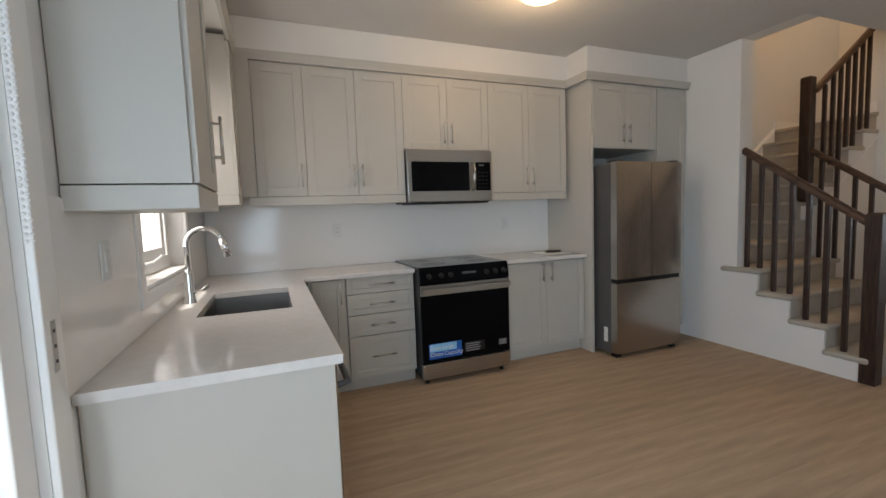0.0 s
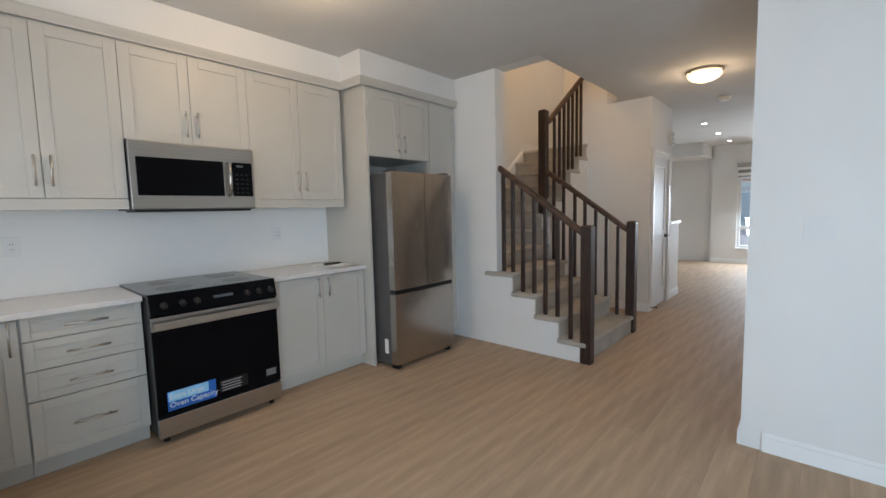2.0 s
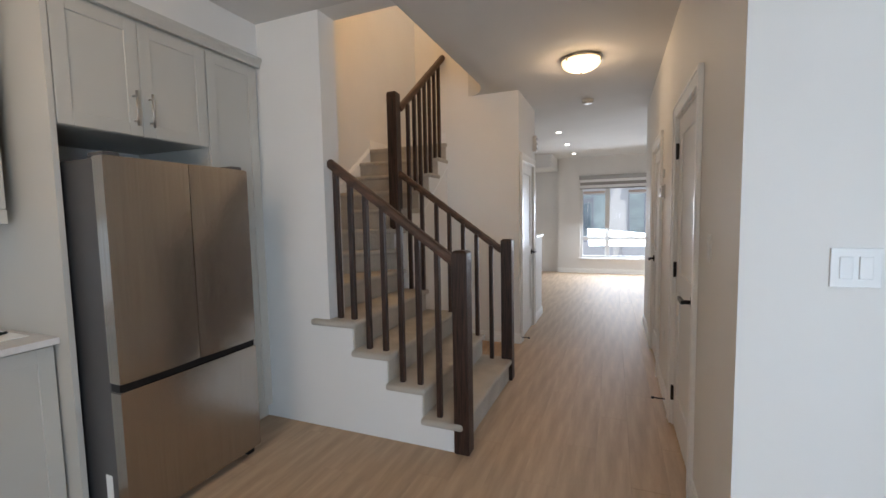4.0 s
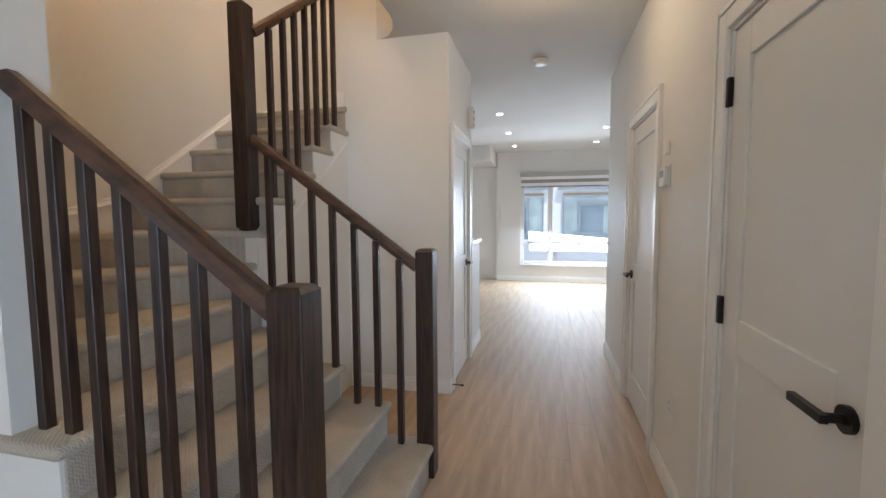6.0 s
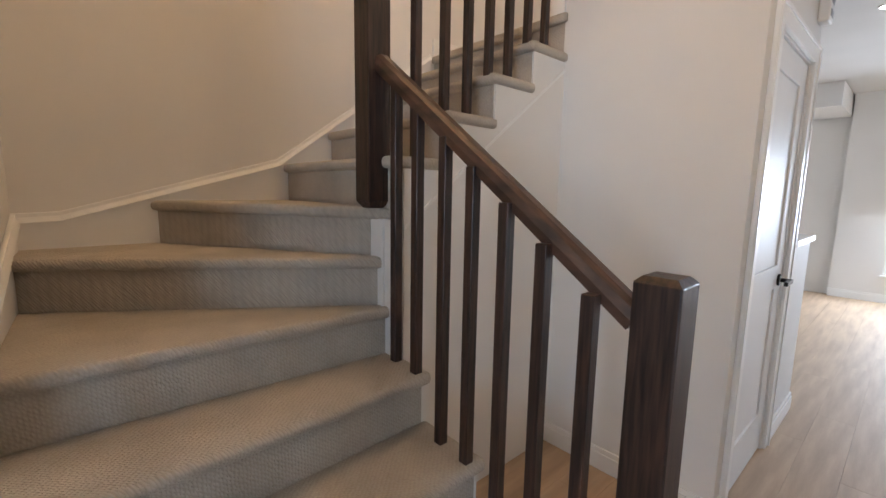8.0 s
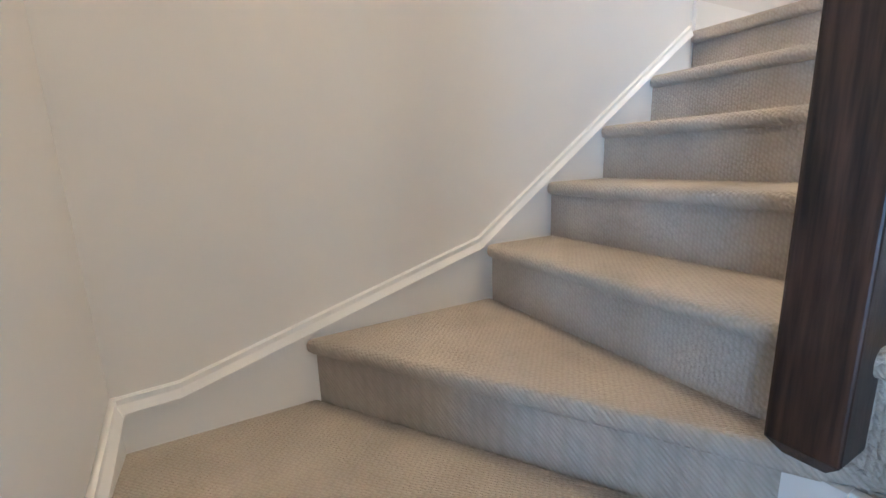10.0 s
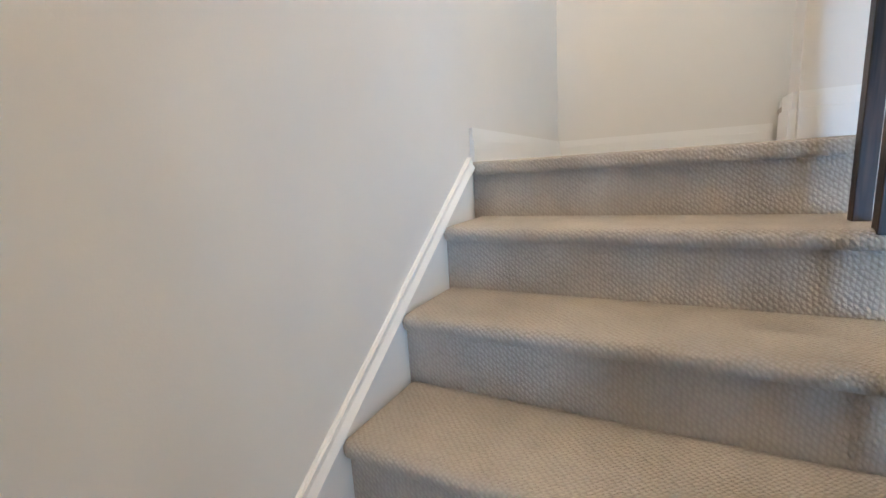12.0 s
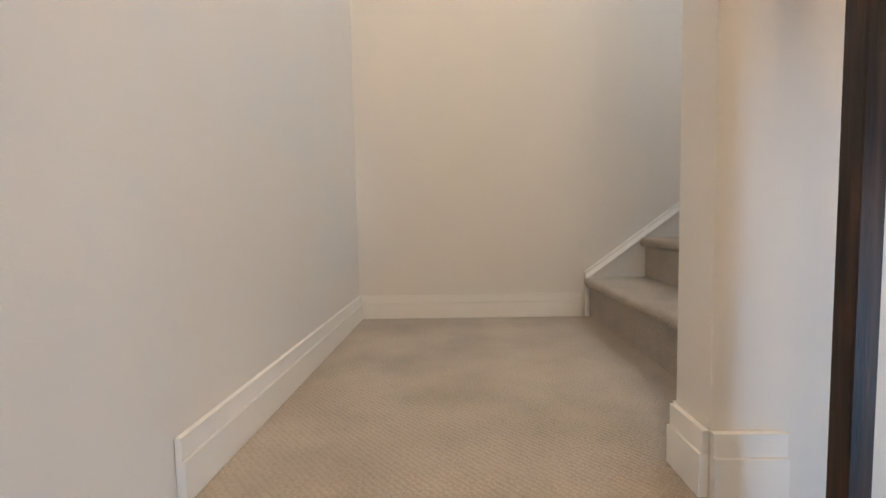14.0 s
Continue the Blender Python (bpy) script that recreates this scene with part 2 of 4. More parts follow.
# ---- plan ----
R = 0.188            # riser
CZ = 2.745           # ceiling
LX = -0.50           # wall with patio door and sink window
KY = 4.10            # kitchen back wall
SY = 3.97            # stair side wall
WX = 3.86            # kitchen face of the stair's knee wall and wing wall
HY = 0.80            # hall wall with two doors
BX = 3.18            # wall with the double switch
FX = 12.20           # living-room window wall
DY = 2.13            # hall wall with the closet door
EX = 6.14            # wall that closes the stair towards the hall
EW = 6.245           # its far face beside the landing
VX = 7.49            # end wall of the landing
OY = 2.45            # front edge of the stairwell opening
LZ = 12 * R          # landing
UZ = 16 * R          # upper floor
TZ = 5.4             # upper ceiling

# ---- structure ----
fixed("floor", cube(-0.7, 12.5, -2.4, 4.4, -0.30, -0.010), FLOORM, "oak-look vinyl plank floor", "floor")
bm = bmesh.new()     # back wall of the kitchen
add_box(bm, -0.7, WX, KY, KY + 0.3, -0.2, CZ)
fixed("wall_north", bm, WALL, "off-white painted drywall behind the kitchen cabinets", "wall")
bm = bmesh.new()     # stair side wall
add_box(bm, WX, 12.5, SY, SY + 0.4, -0.2, TZ)
fixed("wall_stair_side", bm, WALL, "tall off-white painted drywall beside the stairs", "wall")
PD0, PD1 = -1.70, 1.56   # patio door
SW0, SW1 = 2.38, 3.32    # sink window
bm = bmesh.new()
for y0, y1, z0, z1 in ((-2.4, PD0, -0.2, CZ), (PD0, PD1, 2.10, CZ), (PD1, SW0, -0.2, CZ), (SW0, SW1, -0.2, 1.08), (SW0, SW1, 2.05, CZ), (SW1, KY, -0.2, CZ)):
    add_box(bm, LX - 0.16, LX, y0, y1, z0, z1)
fixed("wall_west", bm, WALL, "off-white painted drywall with patio door and window", "wall")
bm = bmesh.new()
add_box(bm, -0.7, BX, -2.4, -2.2, -0.2, CZ)
fixed("wall_south", bm, WALL, "plain off-white painted drywall", "wall")
bm = bmesh.new()
add_box(bm, BX, BX + 0.12, -2.2, HY - 0.12, -0.2, CZ)
fixed("wall_switch", bm, WALL, "off-white drywall end with a double light switch", "wall")
D1, D2 = (3.94, 4.70), (5.635, 6.40)   # door openings in the hall wall
DH = 2.03
bm = bmesh.new()
for x0, x1, z0 in ((BX, D1[0], -0.2), (D1[0], D1[1], DH), (D1[1], D2[0], -0.2), (D2[0], D2[1], DH), (D2[1], 7.56, -0.2)):
    add_box(bm, x0, x1, HY - 0.12, HY, z0, CZ)
add_box(bm, 7.44, 7.56, -2.2, HY - 0.12, -0.2, CZ)
fixed("wall_hall_south", bm, WALL, "off-white painted hall wall with two doors", "wall")
bm = bmesh.new()
add_box(bm, BX + 0.12, 7.44, -0.2, -0.1, -0.2, CZ)
fixed("wall_closet_back", bm, WALL, "plain drywall behind the closet doors", "wall")
D3 = (6.29, 6.99)
bm = bmesh.new()     # hall wall with the closet door
add_box(bm, D3[0], D3[1], DY, DY + 0.12, DH, CZ)
add_box(bm, D3[1], 7.13, DY, DY + 0.12, -0.2, CZ)
add_box(bm, 7.01, 7.13, DY + 0.12, SY, -0.2, LZ - 0.06)
fixed("wall_hall_north", bm, WALL, "off-white painted hall wall with a closet door", "wall")
bm = bmesh.new()     # wall closing the stair towards the hall
add_box(bm, EX, D3[0], DY, 3.085, -0.2, LZ - 0.08)
add_box(bm, EX, EW, DY + 0.12, 3.085, LZ - 0.08, CZ)
add_box(bm, EX, D3[0], DY, DY + 0.12, LZ - 0.08, CZ)
add_box(bm, EX, EW, OY + 0.02, 3.085, CZ, TZ)
fixed("wall_stair_end", bm, WALL, "off-white drywall between stairs and hall closet", "wall")
bm = bmesh.new()
add_box(bm, VX, VX + 0.12, 1.2, SY, CZ + 0.001, TZ)
add_box(bm, VX, VX + 0.12, DY + 0.12, SY, 2.05, CZ + 0.001)
add_box(bm, 7.13, VX, DY + 0.12, SY, 2.05, LZ - 0.06)
fixed("wall_landing_end", bm, WALL, "off-white drywall behind the stair landing", "wall")
bm = bmesh.new()     # wing wall beside the stairs
add_prism(bm, [(WX, 2.93), (4.03, 2.93), (4.06, SY), (4.06, KY), (WX, KY)], -0.2, CZ)
add_prism(bm, [(WX, OY), (4.02, OY), (4.03, 2.93), (4.06, SY), (4.06, KY), (WX, KY)], CZ, TZ)
fixed("wall_wing", bm, WALL, "off-white drywall wing beside the stairs", "wall")
KNEE = (2.02, 2.255, 2.495, 2.745, 2.96)
prof = [(2.03, -0.05), (2.93, -0.05), (2.93, 4 * R - 0.03)]
for k in (4, 3, 2, 1):
    prof += [(KNEE[k - 1] + 0.008, k * R - 0.03), (KNEE[k - 1] + 0.008, (k - 1) * R - 0.03)]
bm = add_side(bmesh.new(), prof[:-1], "x", WX, 4.02)
fixed("wall_stair_knee", bm, WALL, "white drywall stringer stepping under the stairs", "wall")
bm = bmesh.new()
add_box(bm, 3.98, EX + 0.1, OY - 0.12, OY, CZ + 0.301, TZ)
add_box(bm, 3.98, VX + 0.12, 1.2, 1.3, CZ + 0.301, TZ)
add_box(bm, 3.98, 4.08, 1.3, OY - 0.12, CZ + 0.301, TZ)
fixed("wall_upper", bm, WALL, "plain drywall round the upper hall", "wall")

# ceiling with the stairwell opening, its corner rounded
bm = bmesh.new()
add_prism(bm, [(-0.7, -2.4), (12.5, -2.4), (12.5, 2.0), (-0.7, 2.0)], CZ, CZ + 0.30)
arc = [(EX - 0.42 + 0.42 * math.sin(a), OY + 0.24 * (1 - math.cos(a))) for a in [radians(9 * i) for i in range(11)]]
add_prism(bm, [(-0.7, 2.0), (EX + 0.05, 2.0), (EX + 0.05, OY + 0.24)] + arc[::-1] + [(WX, OY), (-0.7, OY)], CZ, CZ + 0.30)
add_prism(bm, [(-0.7, OY), (WX, OY), (WX, KY), (-0.7, KY)], CZ, CZ + 0.30)
add_prism(bm, [(VX + 0.12, 2.0), (12.5, 2.0), (12.5, SY), (VX + 0.12, SY)], CZ, CZ + 0.30)
add_prism(bm, [(EX + 0.05, 2.0), (VX + 0.12, 2.0), (VX + 0.12, DY + 0.10), (EX + 0.05, DY + 0.10)], CZ, CZ + 0.20)
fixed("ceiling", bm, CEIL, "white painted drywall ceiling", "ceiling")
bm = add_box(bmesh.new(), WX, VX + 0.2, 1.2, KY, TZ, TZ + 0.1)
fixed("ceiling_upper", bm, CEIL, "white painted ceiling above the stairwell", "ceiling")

# living room
WY0, WY1, WZ0, WZ1 = -0.18, 1.925, 0.36, 2.30
bm = bmesh.new()
for y0, y1, z0, z1 in ((-2.4, WY0, -0.2, CZ), (WY1, 2.44, -0.2, CZ), (WY0, WY1, -0.2, WZ0), (WY0, WY1, WZ1, CZ)):
    add_box(bm, FX, FX + 0.2, y0, y1, z0, z1)
add_box(bm, FX + 0.12, FX + 0.3, 2.44, SY, -0.2, CZ)
fixed("wall_east", bm, WALL, "off-white painted wall around the large window", "wall")
bm = bmesh.new()
add_box(bm, 7.56, 12.5, -1.0, -0.85, -0.2, CZ)
fixed("wall_living_south", bm, WALL, "plain off-white living-room wall", "wall")
fixed("bulkhead_1", cube(11.2, FX + 0.1, 2.46, SY, 2.46, CZ - 0.002), WALL, "boxed drywall bulkhead under the ceiling", "bulkhead")
fixed("bulkhead_2", cube(11.7, FX, -0.85, 0.20, 2.50, CZ - 0.002), WALL, "boxed drywall bulkhead under the ceiling", "bulkhead")
hw = fixed("half_wall", cube(7.135, 7.68, DY, DY + 0.11, 0, 1.11), WALL, "half-height off-white wall beside the lower stairs", "half wall")
part("cap", cube(7.132, 7.71, DY - 0.02, DY + 0.118, 1.11, 1.145, 0.004), TRIM, hw, "white wooden cap")

# ---- trim ----


def baseboard(name, pts):
    """A moulded baseboard along a line of wall points, its body on the left-hand side of the line."""
    bm = bmesh.new()
    for (xa, ya), (xb, yb) in zip(pts, pts[1:]):
        d = Vector((xb - xa, yb - ya)).normalized()
        n = Vector((-d.y, d.x))
        z0 = 0.0
        for t, za, zb in ((0.014, 0.0, 0.085), (0.009, 0.085, 0.112)):
            a0, b0 = Vector((xa, ya)) + n * 0.001, Vector((xb, yb)) + n * 0.001
            add_prism(bm, [a0, b0, b0 + n * t, a0 + n * t], z0 + za + 0.001, z0 + zb)
    return fixed(name, bm, TRIM, "white painted moulded baseboard", "baseboard")


baseboard("baseboard_1", [(BX, -2.2), (BX, HY - 0.10)])
baseboard("baseboard_2", [(BX, HY), (D1[0] - 0.08, HY)])
baseboard("baseboard_3", [(D1[1] + 0.08, HY), (D2[0] - 0.08, HY)])
baseboard("baseboard_4", [(D2[1] + 0.08, HY), (7.56, HY)])
baseboard("baseboard_5", [(7.13, DY), (D3[1] + 0.08, DY)])
baseboard("baseboard_6", [(D3[0] - 0.08, DY), (EX, DY)])
baseboard("baseboard_7", [(EX, DY), (EX, 2.955)])
baseboard("baseboard_8", [(FX, -0.85), (FX, 2.44)])
baseboard("baseboard_9", [(7.68, DY), (7.135, DY)])


def casing(name, x0, x1, h, y, face, depth=0.12):
    """White casing and jamb round a door opening in a wall along x; face is +1 where the wall looks to +y."""
    g = empty(name, (x0 + x1) / 2, y, 0, "white painted moulded door casing", "door casing", kind="structure")
    w, t = 0.075, 0.018 * face
    for nm, a, b, z0, z1 in (("jamb_trim", x0 - w, x0 + 0.004, 0, h + w), ("jamb_trim", x1 - 0.004, x1 + w, 0, h + w), ("head_trim", x0 + 0.004, x1 - 0.004, h - 0.004, h + w)):
        part(nm, cube(a, b, min(y, y + t), max(y, y + t), z0, z1, 0.004), TRIM, g)
        ya = y + t
        if nm == "jamb_trim":
            e = a if a < x0 - 0.01 else b - 0.018
            part("back_band", cube(e, e + 0.018, min(ya, ya + 0.006 * face), max(ya, ya + 0.006 * face), z0, z1, 0.002), TRIM, g)
        else:
            part("back_band", cube(a - w + 0.02, b + w - 0.02, min(ya, ya + 0.006 * face), max(ya, ya + 0.006 * face), z1 - 0.018, z1, 0.002), TRIM, g)
    yb = y - depth * face
    part("jamb", cube(x0 - 0.001, x0 + 0.016, min(y, yb), max(y, yb), 0, h), TRIM, g)
    part("jamb", cube(x1 - 0.016, x1 + 0.001, min(y, yb), max(y, yb), 0, h), TRIM, g)
    part("jamb", cube(x0 + 0.016, x1 - 0.016, min(y, yb), max(y, yb), h - 0.016, h + 0.001), TRIM, g)


def hall_door(name, x0, x1, h, y, face, hinge_left, label):
    """Two-panel shaker door set in a wall along x, with hinges and a lever."""
    g = empty(name, (x0 + x1) / 2, y, 0, label, "door", kind="structure")
    ya, yb = y - 0.008 * face, y - 0.045 * face
    lo, hi = min(ya, yb), max(ya, yb)
    x0, x1, h = x0 + 0.019, x1 - 0.019, h - 0.019
    s, mid = 0.115, 0.98
    front = lo + 0.001, hi - 0.010
    if face < 0:
        front = lo + 0.010, hi - 0.001
    for nm, a, b, z0, z1 in (("stile", x0, x0 + s, 0.012, h), ("stile", x1 - s, x1, 0.012, h), ("rail", x0 + s, x1 - s, h - s, h), ("rail", x0 + s, x1 - s, 0.012, 0.24), ("rail", x0 + s, x1 - s, mid - 0.06, mid + 0.06)):
        part(nm, cube(a, b, lo, hi, z0, z1, 0.003), DOORP, g)
    for z0, z1 in ((0.24, mid - 0.06), (mid + 0.06, h - s)):
        part("panel", cube(x0 + s - 0.004, x1 - s + 0.004, *front, z0 - 0.004, z1 + 0.004, 0.002), DOORP, g)
    hx = x0 - 0.006 if hinge_left else x1 + 0.006
    for z in (0.22, 1.05, h - 0.2):
        part("hinge", cube(hx - 0.011, hx + 0.011, min(y - 0.008 * face, y + 0.010 * face), max(y - 0.008 * face, y + 0.010 * face), z - 0.05, z + 0.05, 0.003), BLACKM, g, "black steel hinge")
    kx = x1 - 0.065 if hinge_left else x0 + 0.065
    lever(kx, ya, 0.96, face, -1 if hinge_left else 1, g)


def lever(kx, y, z, face, turn, g):
    bm = bmesh.new()
    add_tube(bm, [(kx, y, z), (kx, y + 0.012 * face, z)], 0.030, 20)
    add_tube(bm, [(kx, y + 0.010 * face, z), (kx, y + 0.055 * face, z)], 0.011, 12)
    add_box(bm, min(kx - 0.012 * turn, kx + 0.115 * turn), max(kx - 0.012 * turn, kx + 0.115 * turn), min(y + 0.044 * face, y + 0.060 * face), max(y + 0.044 * face, y + 0.060 * face), z - 0.010, z + 0.010)
    part("lever_handle", bm, BLACKM, g, "matt black lever handle")


for nm, (a, b) in (("casing_1", D1), ("casing_2", D2)):
    casing(nm, a, b, DH, HY, 1)
casing("casing_3", D3[0], D3[1], DH, DY, -1)
hall_door("door_1", D1[0], D1[1], DH, HY, 1, False, "closed white two-panel hall door with black hinges")
hall_door("door_2", D2[0], D2[1], DH, HY, 1, True, "closed white two-panel hall door with black lever")
hall_door("door_3", D3[0], D3[1], DH, DY, -1, True, "closed white two-panel closet door with black lever")


def door_stop(x, y, face):
    g = empty("door_stop", x, y, 0.06, "black spring door stop screwed to the baseboard", "door stop", "door stops")
    bm = bmesh.new()
    add_tube(bm, [(x, y, 0.06), (x, y + 0.075 * face, 0.06)], 0.005, 10)
    part("spring", bm, BLACKM, g)
    bm = bmesh.new()
    add_tube(bm, [(x, y + 0.07 * face, 0.06), (x, y + 0.09 * face, 0.06)], 0.009, 10)
    part("tip", bm, BLACKM, g)


door_stop(6.185, DY - 0.015, -1)
door_stop(4.95, HY + 0.015, 1)

# patio door in the wall beside the counter
pd = empty("patio_door", LX - 0.1, 0.5, 0, "glazed patio door in a white frame", "door", kind="structure")
for y0, y1, z0, z1 in ((1.48, 1.56, 0, 2.10), (-1.70, -1.62, 0, 2.10), (-1.62, 1.48, 2.02, 2.10), (0.43, 0.53, 0.09, 2.02), (-0.62, -0.52, 0.09, 2.02), (-1.62, 1.48, 0, 0.09)):
    part("frame", cube(LX - 0.14, LX - 0.02, y0, y1, z0, z1, 0.004), TRIM, pd)
for y0, y1 in ((-1.62, -0.62), (-0.52, 0.43), (0.53, 1.48)):
    o = part("pane", cube(LX - 0.09, LX - 0.08, y0 - 0.01, y1 + 0.01, 0.08, 2.03), GLASS, pd)
    o.visible_shadow = False
for y0, y1, z0, z1 in ((1.56, 1.645, 0, 2.18), (-1.785, -1.70, 0, 2.18), (-1.70, 1.56, 2.10, 2.18)):
    part("casing", cube(LX, LX + 0.018, y0, y1, z0, z1, 0.004), TRIM, pd)
sp = part("strike_plate", cube(LX - 0.001, LX + 0.020, 1.585, 1.61, 1.0, 1.12, 0.002), NICKEL, pd, "satin nickel hinge leaf")
for i, z in enumerate((1.025, 1.06, 1.095)):
    part("screw", cube(LX + 0.019, LX + 0.022, 1.593, 1.601, z - 0.004, z + 0.004, 0.001), DARKG, sp)
ch = empty("blind_chain", LX + 0.04, 1.52, 1.3, "white beaded blind chain hanging in a loop", "blind chain")
for y in (1.505, 1.53):
    bm = bmesh.new()
    for k in range(60):
        z = 1.30 + k * 0.014
        bmesh.ops.create_icosphere(bm, subdivisions=1, radius=0.0045, matrix=Matrix.Translation((LX + 0.03, y, z)))
    part("bead_strand", bm, PLASTIC, ch)

# window over the sink
sw = empty("window_1", LX - 0.1, 2.78, 1.09, "white casement window over the sink with crank handle", "window", kind="structure")
for y0, y1, z0, z1 in ((2.38, 2.44, 1.08, 2.05), (3.26, 3.32, 1.08, 2.05), (2.44, 3.26, 1.08, 1.15), (2.44, 3.26, 1.98, 2.05), (2.49, 2.55, 1.20, 1.94), (3.15, 3.21, 1.20, 1.94), (2.49, 3.21, 1.152, 1.20), (2.49, 3.21, 1.94, 1.978)):
    part("window_frame", cube(LX - 0.14, LX - 0.08, y0, y1, z0, z1, 0.004), PLASTIC, sw)
o = part("pane", cube(LX - 0.115, LX - 0.108, 2.53, 3.17, 1.19, 1.95), GLASS, sw)
o.visible_shadow = False
part("window_sill", cube(LX - 0.08, LX + 0.012, 2.36, 3.34, 1.062, 1.0795, 0.003), TRIM, sw)
for y0, y1, z0, z1 in ((2.31, 2.38, 1.0, 2.12), (3.32, 3.375, 1.0, 2.12), (2.38, 3.32, 1.0, 1.06)):
    part("casing", cube(LX, LX + 0.016, y0, y1, z0, z1, 0.003), TRIM, sw)
bm = bmesh.new()
add_tube(bm, [(LX - 0.08, 2.72, 1.14), (LX - 0.03, 2.72, 1.15), (LX - 0.02, 2.78, 1.165), (LX - 0.025, 2.85, 1.17)], 0.007, 8)
part("crank_handle", bm, PLASTIC, sw)

# ---- kitchen cabinets ----


def bar_handle(g, axis, c, length, out):
    """A satin nickel bar pull; axis 'x', 'y' or 'z' along its length; out is the way off the door."""
    c, out = Vector(c), Vector(out)
    d = {"x": Vector((1, 0, 0)), "y": Vector((0, 1, 0)), "z": Vector((0, 0, 1))}[axis]
    bm = bmesh.new()
    add_tube(bm, [c + out * 0.030 - d * length / 2, c + out * 0.030 + d * length / 2], 0.006, 10)
    for s in (-1, 1):
        add_tube(bm, [c + d * s * length * 0.36, c + out * 0.030 + d * s * length * 0.36], 0.005, 8)
    return part("handle", bm, NICKEL, g, "satin nickel bar handle", smooth=True)


def shaker(g, name, axis, a0, a1, z0, z1, face, out, rail=0.062):
    """A shaker front: rails and stiles round a sunk panel. axis 'x': front along x at y=face; axis 'y': front along y at x=face."""
    def bx(u0, u1, d0, d1, w0, w1, bev):
        d0, d1 = sorted((face + d0 * out, face + d1 * out))
        return cube(u0, u1, d0, d1, w0, w1, bev) if axis == "x" else cube(d0, d1, u0, u1, w0, w1, bev)
    gap = 0.0015
    a0, a1, z0, z1 = a0 + gap, a1 - gap, z0 + gap, z1 - gap
    rail = min(rail, (z1 - z0) * 0.28)
    door = part(name, bx(a0 + 0.01, a1 - 0.01, 0.0, 0.012, z0 + 0.01, z1 - 0.01, 0.0), CAB, g)
    for u0, u1, w0, w1, nm in ((a0, a0 + rail, z0, z1, "stile"), (a1 - rail, a1, z0, z1, "stile"), (a0 + rail, a1 - rail, z1 - rail, z1, "rail"), (a0 + rail, a1 - rail, z0, z0 + rail, "rail")):
        part(nm, bx(u0, u1, 0.0, 0.020, w0, w1, 0.002), CAB, door)
    return door


def unit(name, axis, a0, a1, z0, z1, face, back, out, label, group=""):
    """A cabinet carcass; fronts are added to it."""
    c = (a0 + a1) / 2
    g = empty(name, *((c, face, z0) if axis == "x" else (face, c, z0)), label, "cabinet", group)
    lo, hi = sorted((face, back))
    bm = cube(a0, a1, lo, hi, z0, z1) if axis == "x" else cube(lo, hi, a0, a1, z0, z1)
    part("body", bm, CAB, g)
    return g


UF = 3.74            # face of the upper cabinet bodies; fronts stand 20 mm proud
UB, UT = 1.495, 2.44
# uppers on the back wall
for a0, a1, hs in ((-0.09, 0.255, 1), (0.255, 1.015, 0), (1.785, 2.61, 0)):
    g = unit("upper_cabinet", "x", a0 + 0.001, a1 - 0.001, UB, UT + 0.03, UF, KY - 0.005, -1, "greige shaker wall cabinet with bar handles", "kitchen wall cabinets")
    if hs:
        d = shaker(g, "door", "x", a0, a1, UB, UT, UF, -1)
        bar_handle(d, "z", (a1 - 0.035, UF - 0.02, UB + 0.15), 0.17, (0, -1, 0))
    else:
        m = (a0 + a1) / 2
        for b0, b1, s in ((a0, m, 1), (m, a1, -1)):
            d = shaker(g, "door", "x", b0, b1, UB, UT, UF, -1)
            bar_handle(d, "z", ((b1 - 0.035) if s > 0 else (b0 + 0.035), UF - 0.02, UB + 0.15), 0.17, (0, -1, 0))
g = unit("upper_cabinet", "x", 1.016, 1.784, 1.862, UT + 0.03, UF, KY - 0.005, -1, "short greige shaker cabinet above the microwave", "kitchen wall cabinets")
for b0, b1, s in ((1.015, 1.40, 1), (1.40, 1.785, -1)):
    d = shaker(g, "door", "x", b0, b1, 1.86, UT, UF, -1)
    bar_handle(d, "z", ((b1 - 0.035) if s > 0 else (b0 + 0.035), UF - 0.02, 1.86 + 0.13), 0.17, (0, -1, 0))
for a0, a1 in ((-0.15, 1.015), (1.785, 2.612)):
    tagged(part("light_rail", cube(a0, a1, UF - 0.018, UF + 0.006, UB - 0.065, UB - 0.002, 0.003), CAB), "greige valance strip under the wall cabinets", "valance")
    tagged(part("cabinet_underside", cube(a0, a1, UF + 0.008, KY - 0.005, UB - 0.012, UB - 0.003), CAB), "greige underside board of the wall cabinets", "cabinet board")
# uppers on the sink wall
XF = -0.21
g = unit("upper_cabinet", "y", 1.77, 2.20, 1.435, UT + 0.06, XF, LX + 0.004, 1, "greige shaker wall cabinet with plain side panel", "kitchen wall cabinets")
d = shaker(g, "door", "y", 1.77, 2.20, 1.435, UT, XF, 1)
bar_handle(d, "z", (XF + 0.02, 2.15, 1.62), 0.17, (1, 0, 0))
part("end_panel", cube(LX + 0.003, XF + 0.004, 1.752, 1.769, 1.435, UT + 0.03, 0.001), CAB, g)
tagged(part("light_rail", cube(LX + 0.003, XF + 0.018, 1.748, 2.20, 1.365, 1.431, 0.003), CAB), "greige valance strip under the wall cabinet", "valance")
g = unit("upper_cabinet", "y", 3.385, UF - 0.03, UB, UT + 0.03, XF + 0.0, LX + 0.004, 1, "greige corner wall cabinet beside the sink window", "kitchen wall cabinets")
d = shaker(g, "door", "y", 3.385, UF - 0.03, UB, UT, XF, 1)
